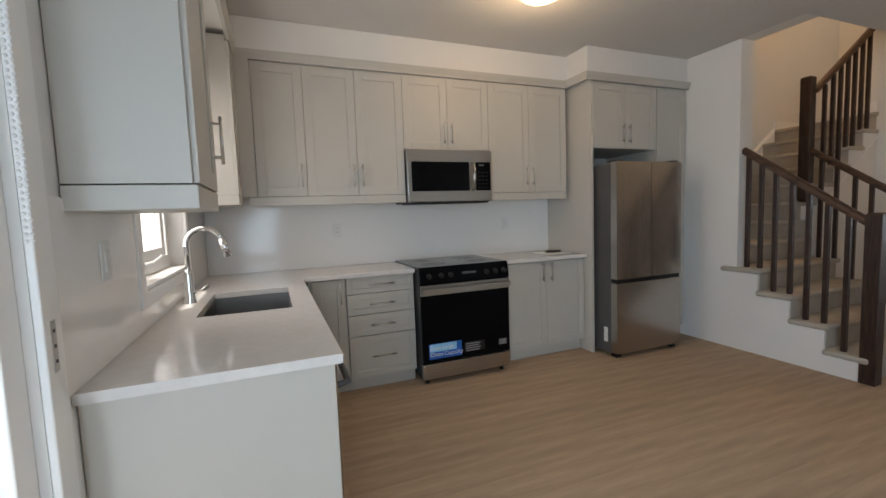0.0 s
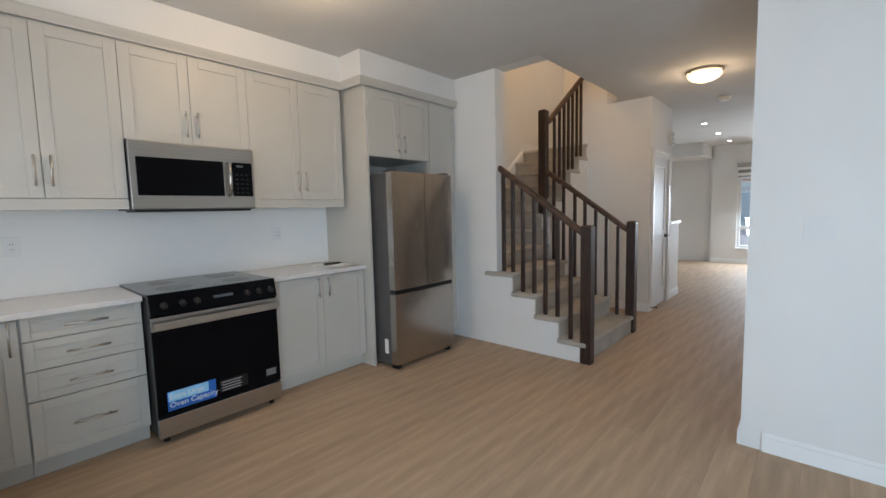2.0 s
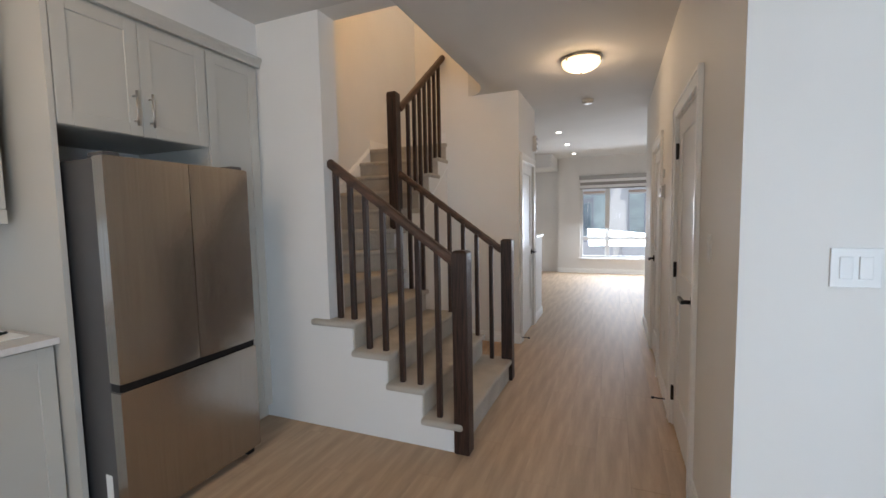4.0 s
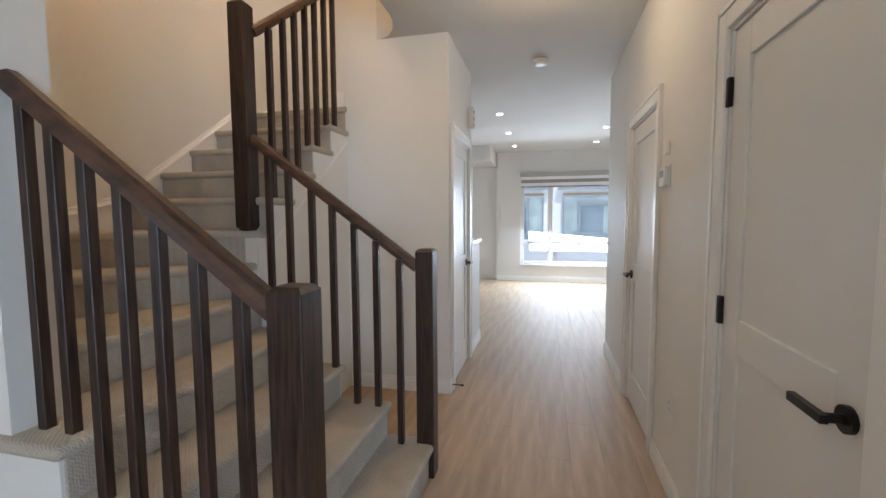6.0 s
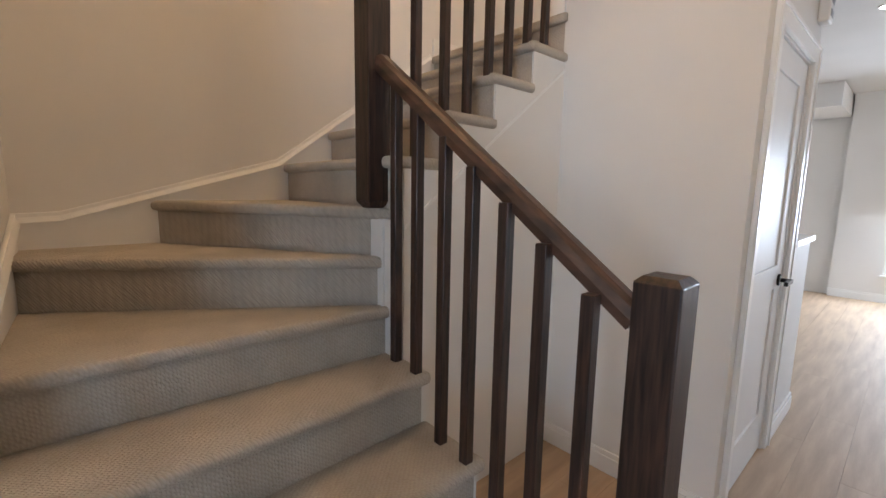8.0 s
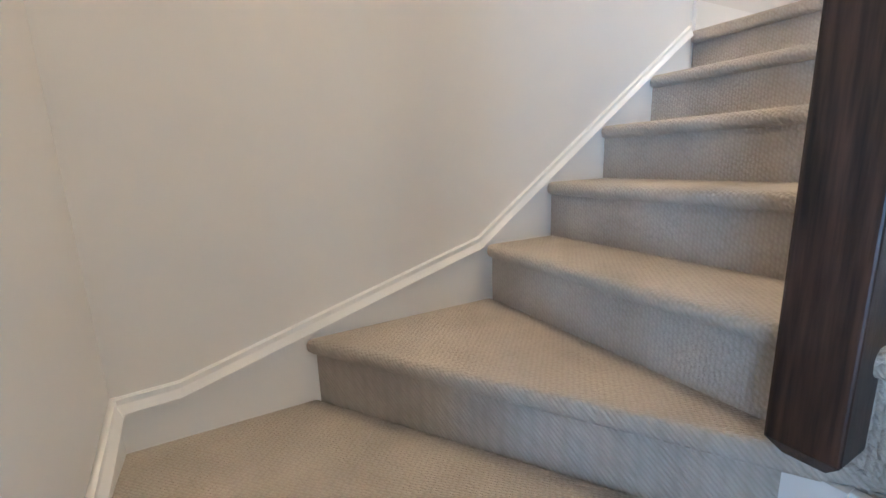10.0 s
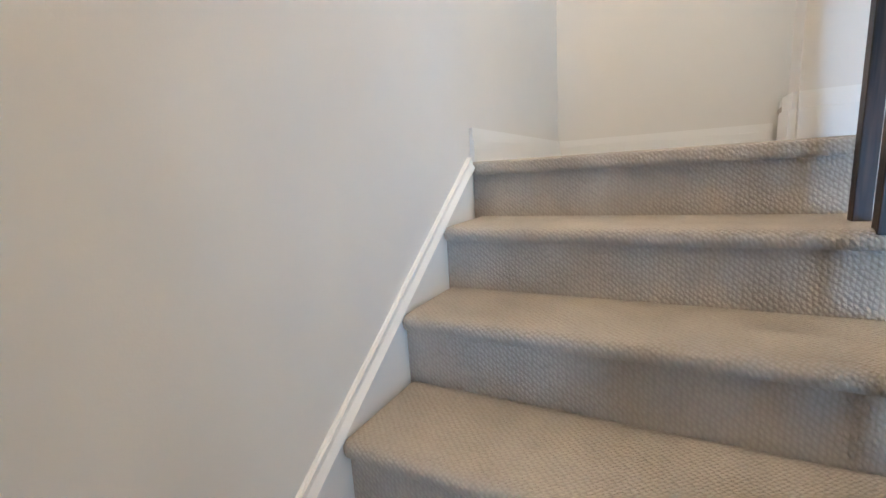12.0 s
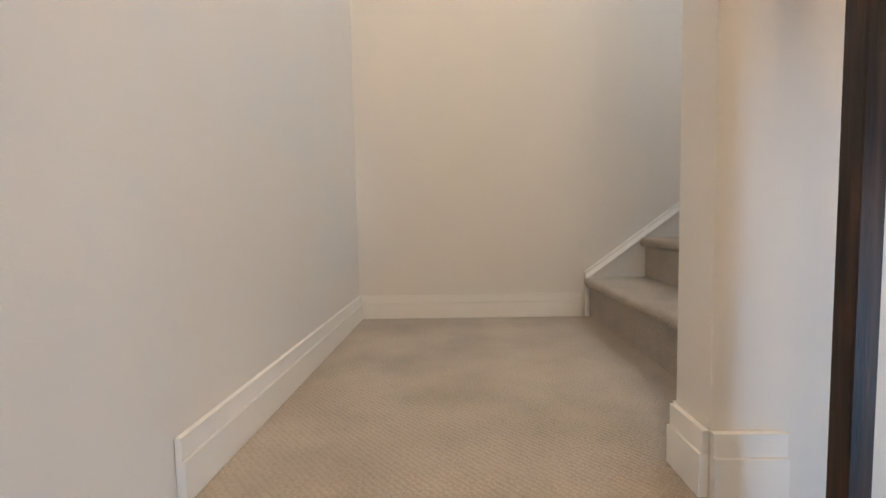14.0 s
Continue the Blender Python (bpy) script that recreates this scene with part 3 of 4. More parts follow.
tagged(part("light_rail", cube(LX + 0.02, XF + 0.018, 3.38, UF - 0.02, UB - 0.065, UB - 0.002, 0.003), CAB), "greige valance strip under the corner cabinet", "valance")
tagged(part("corner_filler", cube(XF - 0.002, -0.092, UF - 0.028, KY - 0.01, UB, UT + 0.03), CAB), "greige filler between the corner wall cabinets", "cabinet board")

# soffit over the wall cabinets
bm = bmesh.new()
add_prism(bm, [(LX, 1.752), (XF + 0.005, 1.752), (XF + 0.005, UF - 0.005), (2.63, UF - 0.005), (2.63, 3.445), (WX, 3.445), (WX, KY), (LX, KY)], UT + 0.065, CZ - 0.002)
fixed("soffit", bm, WALL, "off-white drywall soffit over the cabinets", "soffit")
bm = bmesh.new()
crown_line = [(XF + 0.005, 1.752), (XF + 0.005, UF - 0.005), (2.63, UF - 0.005), (2.63, 3.445), (WX, 3.445)]
rings = []
for i, (x, y) in enumerate(crown_line):
    # outward step at each bend of the line: towards +x on the sink wall, towards -y on the back wall
    ox = 1 if i < 2 else (-1 if i in (2, 3) else 0)
    oy = -1 if i > 0 else 0
    ring = []
    for d, z in ((0.0, 0.012), (0.022, 0.012), (0.022, 0.024), (0.027, 0.034), (0.036, 0.050), (0.040, 0.062), (0.040, 0.075), (0.0, 0.075)):
        ring.append(bm.verts.new((x + ox * d, y + oy * d, UT + z)))
    rings.append(ring)
for a, b in zip(rings, rings[1:]):
    for k in range(8):
        bm.faces.new([a[k], a[(k + 1) % 8], b[(k + 1) % 8], b[k]])
bm.faces.new(rings[0])
bm.faces.new(rings[-1][::-1])
tagged(part("crown_moulding", bm, CAB), "greige crown moulding along the cabinet tops", "moulding")

# base cabinets
BF = 3.56            # face of the base bodies
CTZ = 0.912
TOE = 0.10


def base_body(g, a0, a1):
    part("toe_kick", cube(a0, a1, BF + 0.045, BF + 0.06, 0.0, TOE - 0.002), CAB, g)


g = unit("base_cabinet", "x", 0.20, 0.464, TOE, CTZ - 0.032, BF, KY - 0.005, -1, "narrow greige shaker base cabinet beside the drawers", "kitchen base cabinets")
d = shaker(g, "door", "x", 0.225, 0.46, TOE + 0.01, CTZ - 0.04, BF, -1)
bar_handle(d, "z", (0.425, BF - 0.02, 0.78), 0.17, (0, -1, 0))
base_body(g, 0.15, 0.464)
g = unit("drawer_cabinet", "x", 0.466, 0.992, TOE, CTZ - 0.032, BF, KY - 0.005, -1, "greige drawer base with four shaker fronts", "kitchen base cabinets")
for z0, z1 in ((0.752, 0.882), (0.592, 0.749), (0.428, 0.589), (TOE + 0.005, 0.425)):
    d = shaker(g, "drawer_front", "x", 0.468, 0.990, z0, z1, BF, -1, 0.05)
    bar_handle(d, "x", (0.73, BF - 0.02, (z0 + z1) / 2), 0.19, (0, -1, 0))
base_body(g, 0.466, 0.992)
g = unit("base_cabinet", "x", 1.772, 2.655, TOE, CTZ - 0.032, BF, KY - 0.005, -1, "greige two-door shaker base cabinet beside the range", "kitchen base cabinets")
for b0, b1, s in ((1.80, 2.235, 1), (2.235, 2.652, -1)):
    d = shaker(g, "door", "x", b0, b1, TOE + 0.005, CTZ - 0.04, BF, -1)
    bar_handle(d, "z", ((b1 - 0.045) if s > 0 else (b0 + 0.045), BF - 0.02, 0.78), 0.17, (0, -1, 0))
base_body(g, 1.772, 2.655)
# peninsula run on the sink wall
PX = 0.13            # face of the run
PY = 1.715            # its end panel
g = unit("sink_cabinet", "y", 2.36, 3.45, TOE, CTZ - 0.34, PX, LX + 0.005, 1, "greige sink base cabinet under the counter", "kitchen base cabinets")
for b0, b1 in ((2.37, 2.91), (2.91, 3.44)):
    shaker(g, "door", "y", b0, b1, TOE + 0.005, CTZ - 0.04, PX, 1)
part("toe_kick", cube(PX - 0.06, PX - 0.045, 2.36, 3.60, 0, TOE - 0.002), CAB, g)
g = tagged(part("end_panel", cube(LX + 0.003, PX + 0.012, PY, PY + 0.02, 0, CTZ - 0.031, 0.001), CAB), "plain greige end panel of the counter run", "cabinet panel")
g = empty("dishwasher", PX, 2.03, 0, "stainless dishwasher under the counter beside the end panel", "dishwasher")
part("body", cube(LX + 0.03, PX - 0.01, PY + 0.025, 2.33, 0.02, CTZ - 0.036), DARKG, g)
part("door", cube(PX - 0.008, PX + 0.022, PY + 0.027, 2.335, 0.12, CTZ - 0.04, 0.006), STEEL, g)
bm = bmesh.new()
add_tube(bm, [(PX + 0.022, 1.78, 0.78), (PX + 0.062, 1.80, 0.78), (PX + 0.066, 2.03, 0.78), (PX + 0.062, 2.26, 0.78), (PX + 0.022, 2.28, 0.78)], 0.011, 10)
# dark grey here paints the shading of the handle seen edge-on
part("handle", bm, DARKG, g, "bar handle, its edge-on shade put into the colour", smooth=True)

# worktop with the sink cut out
SK = (-0.345, 0.055, 2.50, 3.16)
bm = bmesh.new()
E_, CF = PX + 0.035, BF - 0.055
gx, gy = (LX + 0.002, SK[0], SK[1], E_, 0.991), (PY - 0.025, SK[2], SK[3], CF, KY - 0.002)
cells = {(i, j) for i in range(3) for j in range(4)} - {(1, 1)} | {(3, 3)}
corners = {}


def slab_vert(i, j, z):
    if (i, j, z) not in corners:
        corners[(i, j, z)] = bm.verts.new((gx[i], gy[j], z))
    return corners[(i, j, z)]


for i, j in sorted(cells):
    quad = ((i, j), (i + 1, j), (i + 1, j + 1), (i, j + 1))
    bm.faces.new([slab_vert(a, b, CTZ) for a, b in quad])
    bm.faces.new([slab_vert(a, b, CTZ - 0.03) for a, b in quad[::-1]])
    for k, (di, dj) in enumerate(((0, -1), (1, 0), (0, 1), (-1, 0))):
        if (i + di, j + dj) not in cells:
            (a, b), (c, d) = quad[k], quad[(k + 1) % 4]
            bm.faces.new([slab_vert(a, b, CTZ - 0.03), slab_vert(c, d, CTZ - 0.03), slab_vert(c, d, CTZ), slab_vert(a, b, CTZ)])
tagged(part("worktop", bm, QUARTZ), "white quartz worktop with undermount sink cut-out", "worktop")
tagged(part("worktop", cube(1.770, 2.66, CF, KY - 0.002, CTZ - 0.03, CTZ, 0.002), QUARTZ), "short white quartz worktop beside the range", "worktop")
splashes = ((LX + 0.012, 2.66, KY - 0.008, KY - 0.001, UB - 0.02), (LX + 0.001, LX + 0.008, 1.66, 2.305, 1.40), (LX + 0.001, LX + 0.008, 2.307, 3.378, 0.998), (LX + 0.001, LX + 0.008, 3.38, KY - 0.01, UB - 0.02))
for i, (x0, x1, y0, y1, z1) in enumerate(splashes, 1):
    fixed("backsplash_%d" % i, cube(x0, x1, y0, y1, CTZ + 0.002, z1), SPLASH, "glossy white slab backsplash behind the counter", "backsplash")

# sink
g = empty("sink", -0.145, 2.83, CTZ - 0.25, "undermount stainless steel kitchen sink", "sink")
x0, x1, y0, y1 = SK
bm = bmesh.new()
zb = CTZ - 0.24
for a in ((x0 - 0.012, x0, y0 - 0.012, y1 + 0.012, zb, CTZ - 0.031), (x1, x1 + 0.012, y0 - 0.012, y1 + 0.012, zb, CTZ - 0.031), (x0, x1, y0 - 0.012, y0, zb, CTZ - 0.031), (x0, x1, y1, y1 + 0.012, zb, CTZ - 0.031), (x0 - 0.012, x1 + 0.012, y0 - 0.012, y1 + 0.012, zb - 0.01, zb)):
    add_box(bm, *a)
part("basin", bm, SINKM, g)
bm = add_lathe(bmesh.new(), [(0.045, zb), (0.045, zb + 0.004), (0.03, zb + 0.005)], -0.13, 2.80, 24)
part("drain", bm, CHROME, g)
# tap
g = empty("kitchen_tap", -0.42, 2.86, CTZ, "tall chrome gooseneck tap with pull-down spray", "tap")
part("base", add_lathe(bmesh.new(), [(0.030, CTZ), (0.030, CTZ + 0.012), (0.024, CTZ + 0.03), (0.021, CTZ + 0.16), (0.016, CTZ + 0.18)], -0.42, 2.86), CHROME, g, smooth=True)
bm = bmesh.new()
arcp = [(-0.42, 2.86, CTZ + 0.14), (-0.42, 2.86, CTZ + 0.30)] + [(-0.42 + 0.085 * (1 - math.cos(radians(a))), 2.86 - 0.02 * a / 180, CTZ + 0.30 + 0.085 * math.sin(radians(a))) for a in range(15, 166, 15)]
add_tube(bm, arcp, 0.0125, 14)
part("spout", bm, CHROME, g, smooth=True)
bm = bmesh.new()
add_tube(bm, [(-0.256, 2.842, CTZ + 0.33), (-0.245, 2.84, CTZ + 0.29), (-0.23, 2.838, CTZ + 0.235)], 0.018, 14)
part("spray_head", bm, CHROME, g, smooth=True)
bm = bmesh.new()
add_tube(bm, [(-0.405, 2.85, CTZ + 0.06), (-0.37, 2.835, CTZ + 0.07), (-0.33, 2.82, CTZ + 0.095)], 0.007, 10)
part("lever", bm, CHROME, g, smooth=True)

# ---- range ----
g = empty("range", 1.38, 3.4, 0, "stainless slide-in electric range with black glass door", "range")
RX0, RX1, RF = 0.998, 1.766, 3.415
part("body", cube(RX0 + 0.003, RX1 - 0.003, RF + 0.03, KY - 0.012, 0.05, CTZ - 0.005), ENAMEL, g, "black enamelled sides")
part("cooktop", cube(RX0 - 0.004, RX1 + 0.004, RF + 0.03, KY - 0.012, CTZ - 0.004, CTZ + 0.012, 0.004), COOKTOP, g, "dark glass cooktop with steel rim")
for x, y, r in ((1.19, 3.62, 0.10), (1.58, 3.62, 0.085), (1.19, 3.90, 0.075), (1.58, 3.90, 0.10)):
    part("burner_ring", add_lathe(bmesh.new(), [(r, CTZ + 0.012), (r, CTZ + 0.0126), (r - 0.003, CTZ + 0.0126)], x, y, 32), RING, g)
bm = add_side(bmesh.new(), [(RF - 0.02, 0.80), (RF + 0.035, 0.80), (RF + 0.035, CTZ + 0.012), (RF + 0.01, CTZ + 0.012)], "x", RX0, RX1)
cp = part("control_panel", bm, BGLASS, g, "black glass control panel")
part("display", cube(1.35, 1.47, RF - 0.012, RF - 0.002, 0.852, 0.868), DIGIT, cp)
for x in (1.07, 1.17, 1.25, 1.56, 1.64, 1.72):
    bm = bmesh.new()
    add_tube(bm, [(x, RF - 0.004, 0.857), (x, RF - 0.032, 0.850)], 0.019, 18)
    part("knob", bm, KNOBM, cp, smooth=True)
dr = part("oven_door", cube(RX0, RX1, RF - 0.008, RF + 0.028, 0.178, 0.795, 0.004), BGLASS, g, "black glass oven door")
part("door_trim", cube(RX0 - 0.001, RX1 + 0.001, RF - 0.014, RF - 0.004, 0.705, 0.785, 0.003), STEELH, dr)
bm = bmesh.new()
add_tube(bm, [(RX0 + 0.03, RF - 0.012, 0.745), (RX0 + 0.03, RF - 0.05, 0.745)], 0.010, 10)
add_tube(bm, [(RX1 - 0.03, RF - 0.012, 0.745), (RX1 - 0.03, RF - 0.05, 0.745)], 0.010, 10)
add_box(bm, RX0 + 0.005, RX1 - 0.005, RF - 0.062, RF - 0.042, 0.728, 0.762)
part("door_handle", bm, STEELH, dr, "brushed steel bar handle")
part("window_recess", cube(RX0 + 0.13, RX1 - 0.13, RF - 0.0100, RF - 0.0085, 0.30, 0.62), BGLASS, dr)
part("drawer", cube(RX0, RX1, RF - 0.012, RF + 0.03, 0.05, 0.168, 0.004), STEELH, g, "brushed steel warming drawer")
for x in (RX0 + 0.05, RX1 - 0.05):
    for y in (RF + 0.06, KY - 0.1):
        part("foot", add_lathe(bmesh.new(), [(0.018, 0.0), (0.018, 0.05)], x, y, 12), BLACKM, g)


def text_mesh(body, size, m, material, parent, name="lettering", label=""):
    cu = bpy.data.curves.new(name, "FONT")
    cu.body, cu.size, cu.extrude = body, size, 0.0004
    tmp = bpy.data.objects.new(name, cu)
    scene.collection.objects.link(tmp)
    dg = bpy.context.evaluated_depsgraph_get()
    me = bpy.data.meshes.new_from_object(tmp.evaluated_get(dg))
    bpy.data.objects.remove(tmp)
    me.transform(m)
    me.materials.clear()
    me.materials.append(material)
    ob = new(name, me)
    ob.parent = parent
    ob.matrix_parent_inverse = parent.matrix_basis.inverted()
    if label:
        ob["label"] = label
    return ob


st = tagged(part("sticker", cube(1.05, 1.325, RF - 0.0105, RF - 0.0092, 0.205, 0.325), BLUEST), "blue printed sales sticker on the oven door", "sticker")
part("sticker_band", cube(1.055, 1.28, RF - 0.0125, RF - 0.0107, 0.262, 0.322), LBLUE, st)
text_mesh("Extra Large", 0.042, pose(1.058, RF - 0.0132, 0.278, 90), PAPER, st)
text_mesh("Oven Capacity", 0.046, pose(1.058, RF - 0.0132, 0.226, 90), PAPER, st)
st = tagged(part("sticker", cube(1.35, 1.53, RF - 0.0105, RF - 0.0092, 0.22, 0.30), BLACKM), "dark printed feature label on the oven door", "sticker")
for i in range(4):
    part("print_bar", cube(1.36, 1.48 + 0.01 * (i % 2), RF - 0.0122, RF - 0.0107, 0.228 + 0.018 * i, 0.235 + 0.018 * i), PRINT, st)
st = tagged(part("sticker", cube(1.66, 1.735, RF - 0.0105, RF - 0.0092, 0.235, 0.285), DARKG), "small grey energy label on the oven door", "sticker")
for i in range(3):
    part("print_bar", cube(1.665, 1.725, RF - 0.0122, RF - 0.0107, 0.243 + 0.014 * i, 0.249 + 0.014 * i), PRINT, st)

# ---- microwave ----
g = empty("microwave", 1.4, 3.66, 1.43, "stainless over-the-range microwave with black door", "microwave")
MX0, MX1, MF = 1.018, 1.778, 3.67
part("body", cube(MX0 + 0.012, MX1, MF + 0.03, KY - 0.012, 1.425, 1.852), DARKG, g)
part("front_frame", cube(MX0, MX1 + 0.003, MF, MF + 0.029, 1.43, 1.855, 0.005), STEELH, g)
part("door_glass", cube(MX0 + 0.035, 1.565, MF - 0.006, MF + 0.002, 1.515, 1.755, 0.003), BGLASS, g)
part("control_glass", cube(1.625, MX1 - 0.012, MF - 0.006, MF + 0.002, 1.515, 1.755, 0.003), BGLASS, g)
part("vent_strip", cube(MX0 + 0.02, MX1 - 0.02, MF + 0.035, MF + 0.25, 1.412, 1.424), BLACKM, g)
bm = bmesh.new()
add_tube(bm, [(1.597, MF, 1.745), (1.597, MF - 0.035, 1.735), (1.597, MF - 0.042, 1.64), (1.597, MF - 0.035, 1.53), (1.597, MF, 1.52)], 0.012, 12)
part("handle", bm, STEEL, g, "curved steel handle", smooth=True)
part("clock", cube(1.655, 1.70, MF - 0.0082, MF - 0.0062, 1.722, 1.736), DIGIT, g)
for i in range(5):
    for j in range(3):
        part("key", cube(1.645 + j * 0.036, 1.665 + j * 0.036, MF - 0.0078, MF - 0.0062, 1.535 + i * 0.032, 1.545 + i * 0.032), BLACKM, g)

# ---- tall cabinets ----
TF = 3.46
tagged(part("tall_panel", cube(2.662, 2.686, TF - 0.02, KY - 0.003, 0.0, UT + 0.03, 0.001), CAB), "tall greige side panel beside the fridge", "cabinet panel")
g = unit("upper_cabinet", "x", 2.688, 3.445, 1.865, UT + 0.03, TF, KY - 0.005, -1, "greige shaker cabinet above the fridge", "kitchen wall cabinets")
for b0, b1, s in ((2.69, 3.06, 1), (3.06, 3.445, -1)):
    d = shaker(g, "door", "x", b0, b1, 1.865, UT, TF, -1)
    bar_handle(d, "z", ((b1 - 0.04) if s > 0 else (b0 + 0.04), TF - 0.02, 2.0), 0.17, (0, -1, 0))
g = unit("pantry_cabinet", "x", 3.448, WX - 0.003, TOE, UT + 0.03, TF, KY - 0.005, -1, "tall greige shaker pantry cabinet beside the fridge", "kitchen tall cabinets")
shaker(g, "door", "x", 3.452, 3.83, 1.45, UT, TF, -1)
shaker(g, "door", "x", 3.452, 3.83, TOE + 0.005, 1.44, TF, -1)
part("toe_kick", cube(3.448, WX - 0.003, TF + 0.045, TF + 0.06, 0, TOE - 0.002), CAB, g)

# ---- fridge ----
g = empty("fridge", 3.1, 3.2, 0, "stainless french-door fridge with bottom freezer drawer", "fridge")
FX0, FX1, FF = 2.712, 3.475, 3.19
part("body", cube(FX0 + 0.004, FX1 - 0.004, FF + 0.075, KY - 0.05, 0.035, 1.705, 0.004), DARKG, g, "dark grey steel cabinet body")


def bowed(x0, x1, z0, z1, bow=0.012):
    bm = bmesh.new()
    n = 10
    pts = [(x0 + (x1 - x0) * i / n, FF - bow * (1 - (2 * i / n - 1) ** 2)) for i in range(n + 1)] + [(x1, FF + 0.07), (x0, FF + 0.07)]
    add_prism(bm, pts, z0, z1)
    bmesh.ops.bevel(bm, geom=[e for e in bm.edges if abs(e.verts[0].co.z - e.verts[1].co.z) < 1e-5], offset=0.004, segments=2, affect="EDGES")
    return bm


mid = 3.106
part("door", bowed(FX0, mid - 0.002, 0.705, 1.715, 0.006), STEEL, g, "brushed stainless door")
part("door", bowed(mid + 0.002, FX1, 0.705, 1.715, 0.006), STEEL, g, "brushed stainless door")
part("freezer_drawer", bowed(FX0, FX1, 0.045, 0.668, 0.006), STEEL, g, "brushed stainless drawer")
part("grip_channel", cube(FX0 + 0.004, FX1 - 0.004, FF + 0.012, FF + 0.07, 0.668, 0.705), BLACKM, g, "dark recessed grip channel")
for x in (FX0 + 0.05, FX1 - 0.05):
    part("hinge_cap", cube(x - 0.035, x + 0.035, FF + 0.02, FF + 0.13, 1.712, 1.735, 0.006), DARKG, g)
    part("foot", cube(x - 0.025, x + 0.025, FF + 0.03, FF + 0.1, 0.0, 0.04, 0.004), BLACKM, g)
part("rating_label", cube(FX0 + 0.0015, FX0 + 0.0042, FF + 0.115, FF + 0.16, 0.13, 0.26), PAPER, g, "white printed rating label")

# note and pen on the worktop
g = tagged(part("paper_sheet", cube(2.36, 2.62, 3.66, 3.92, CTZ + 0.001, CTZ + 0.004), PAPER), "white paper sheets lying on the worktop", "paper")
g = empty("glasses_case", 2.5, 3.8, CTZ, "small dark folded object on the paper", "case")
part("case_body", cube(2.43, 2.58, 3.785, 3.825, CTZ + 0.005, CTZ + 0.022, 0.006), INK, g)
bm = bmesh.new()
add_tube(bm, [(2.42, 3.77, CTZ + 0.012), (2.60, 3.80, CTZ + 0.012)], 0.006, 8)
part("pen", bm, INK, g)


def plate(name, axis, c, face, out, n, label, w=0.075, h=0.118):
    """A wall plate with n rockers or sockets."""
    g = empty(name, *c, label, name.replace("_", " "))
    def bx(u0, u1, d0, d1, z0, z1, b):
        d0, d1 = sorted((face + d0 * out, face + d1 * out))
        return cube(u0, u1, d0, d1, z0, z1, b) if axis == "x" else cube(d0, d1, u0, u1, z0, z1, b)
    u, z = (c[0] if axis == "x" else c[1]), c[2]
    w = w + 0.046 * (n - 1)
    part("cover_plate", bx(u - w / 2, u + w / 2, 0.0005, 0.006, z - h / 2, z + h / 2, 0.002), PLASTIC, g)
    for i in range(n):
        q = u + (i - (n - 1) / 2) * 0.046
        part("rocker" if "switch" in name else "socket_face", bx(q - 0.016, q + 0.016, 0.006, 0.0095, z - 0.033, z + 0.033, 0.0015), PLASTIC, g)
        if "outlet" in name:
            for dz in (-0.016, 0.016):
                for du in (-0.006, 0.006):
                    part("slot", bx(q + du - 0.0012, q + du + 0.0012, 0.0094, 0.0102, z + dz - 0.004, z + dz + 0.004, 0), INK, g)
    return g


plate("light_switch", "y", (BX, 0.51, 1.25), BX, -1, 2, "white double rocker light switch on the wall")
plate("light_switch", "x", (3.62, HY, 1.27), HY, 1, 1, "white rocker light switch on the hall wall")
plate("power_outlet", "x", (0.50, KY, 1.22), KY - 0.008, -1, 1, "white power outlet on the backsplash")
plate("power_outlet", "x", (2.15, KY, 1.21), KY - 0.008, -1, 1, "white power outlet on the backsplash")
plate("light_switch", "y", (LX, 1.98, 1.22), LX + 0.008, 1, 1, "white rocker switch on the glossy backsplash")
plate("power_outlet", "x", (5.23, HY, 0.45), HY, 1, 1, "white power outlet low on the hall wall")
g = empty("thermostat", 5.43, HY, 1.6, "white wall thermostat beside the hall door", "thermostat")
part("back_plate", cube(5.365, 5.495, HY + 0.0005, HY + 0.008, 1.53, 1.65, 0.003), PLASTIC, g)
part("housing", cube(5.375, 5.485, HY + 0.008, HY + 0.03, 1.54, 1.64, 0.008), PLASTIC, g)
part("screen", cube(5.395, 5.465, HY + 0.030, HY + 0.031, 1.585, 1.62), PRINT, g)
g = empty("wall_sensor", 5.42, HY, 1.74, "small white sensor above the thermostat", "sensor")
part("housing", cube(5.40, 5.445, HY + 0.0005, HY + 0.02, 1.70, 1.77, 0.005), PLASTIC, g)
g = empty("door_chime", 7.03, DY, 2.3, "white door chime box high on the hall wall", "door chime")
part("housing", cube(6.985, 7.075, DY - 0.045, DY - 0.0005, 2.21, 2.41, 0.006), PLASTIC, g)
for i in range(3):
    part("grille_slot", cube(6.998, 7.062, DY - 0.0475, DY - 0.0445, 2.235 + i * 0.06, 2.265 + i * 0.06), PRINT, g)

# ceiling lights


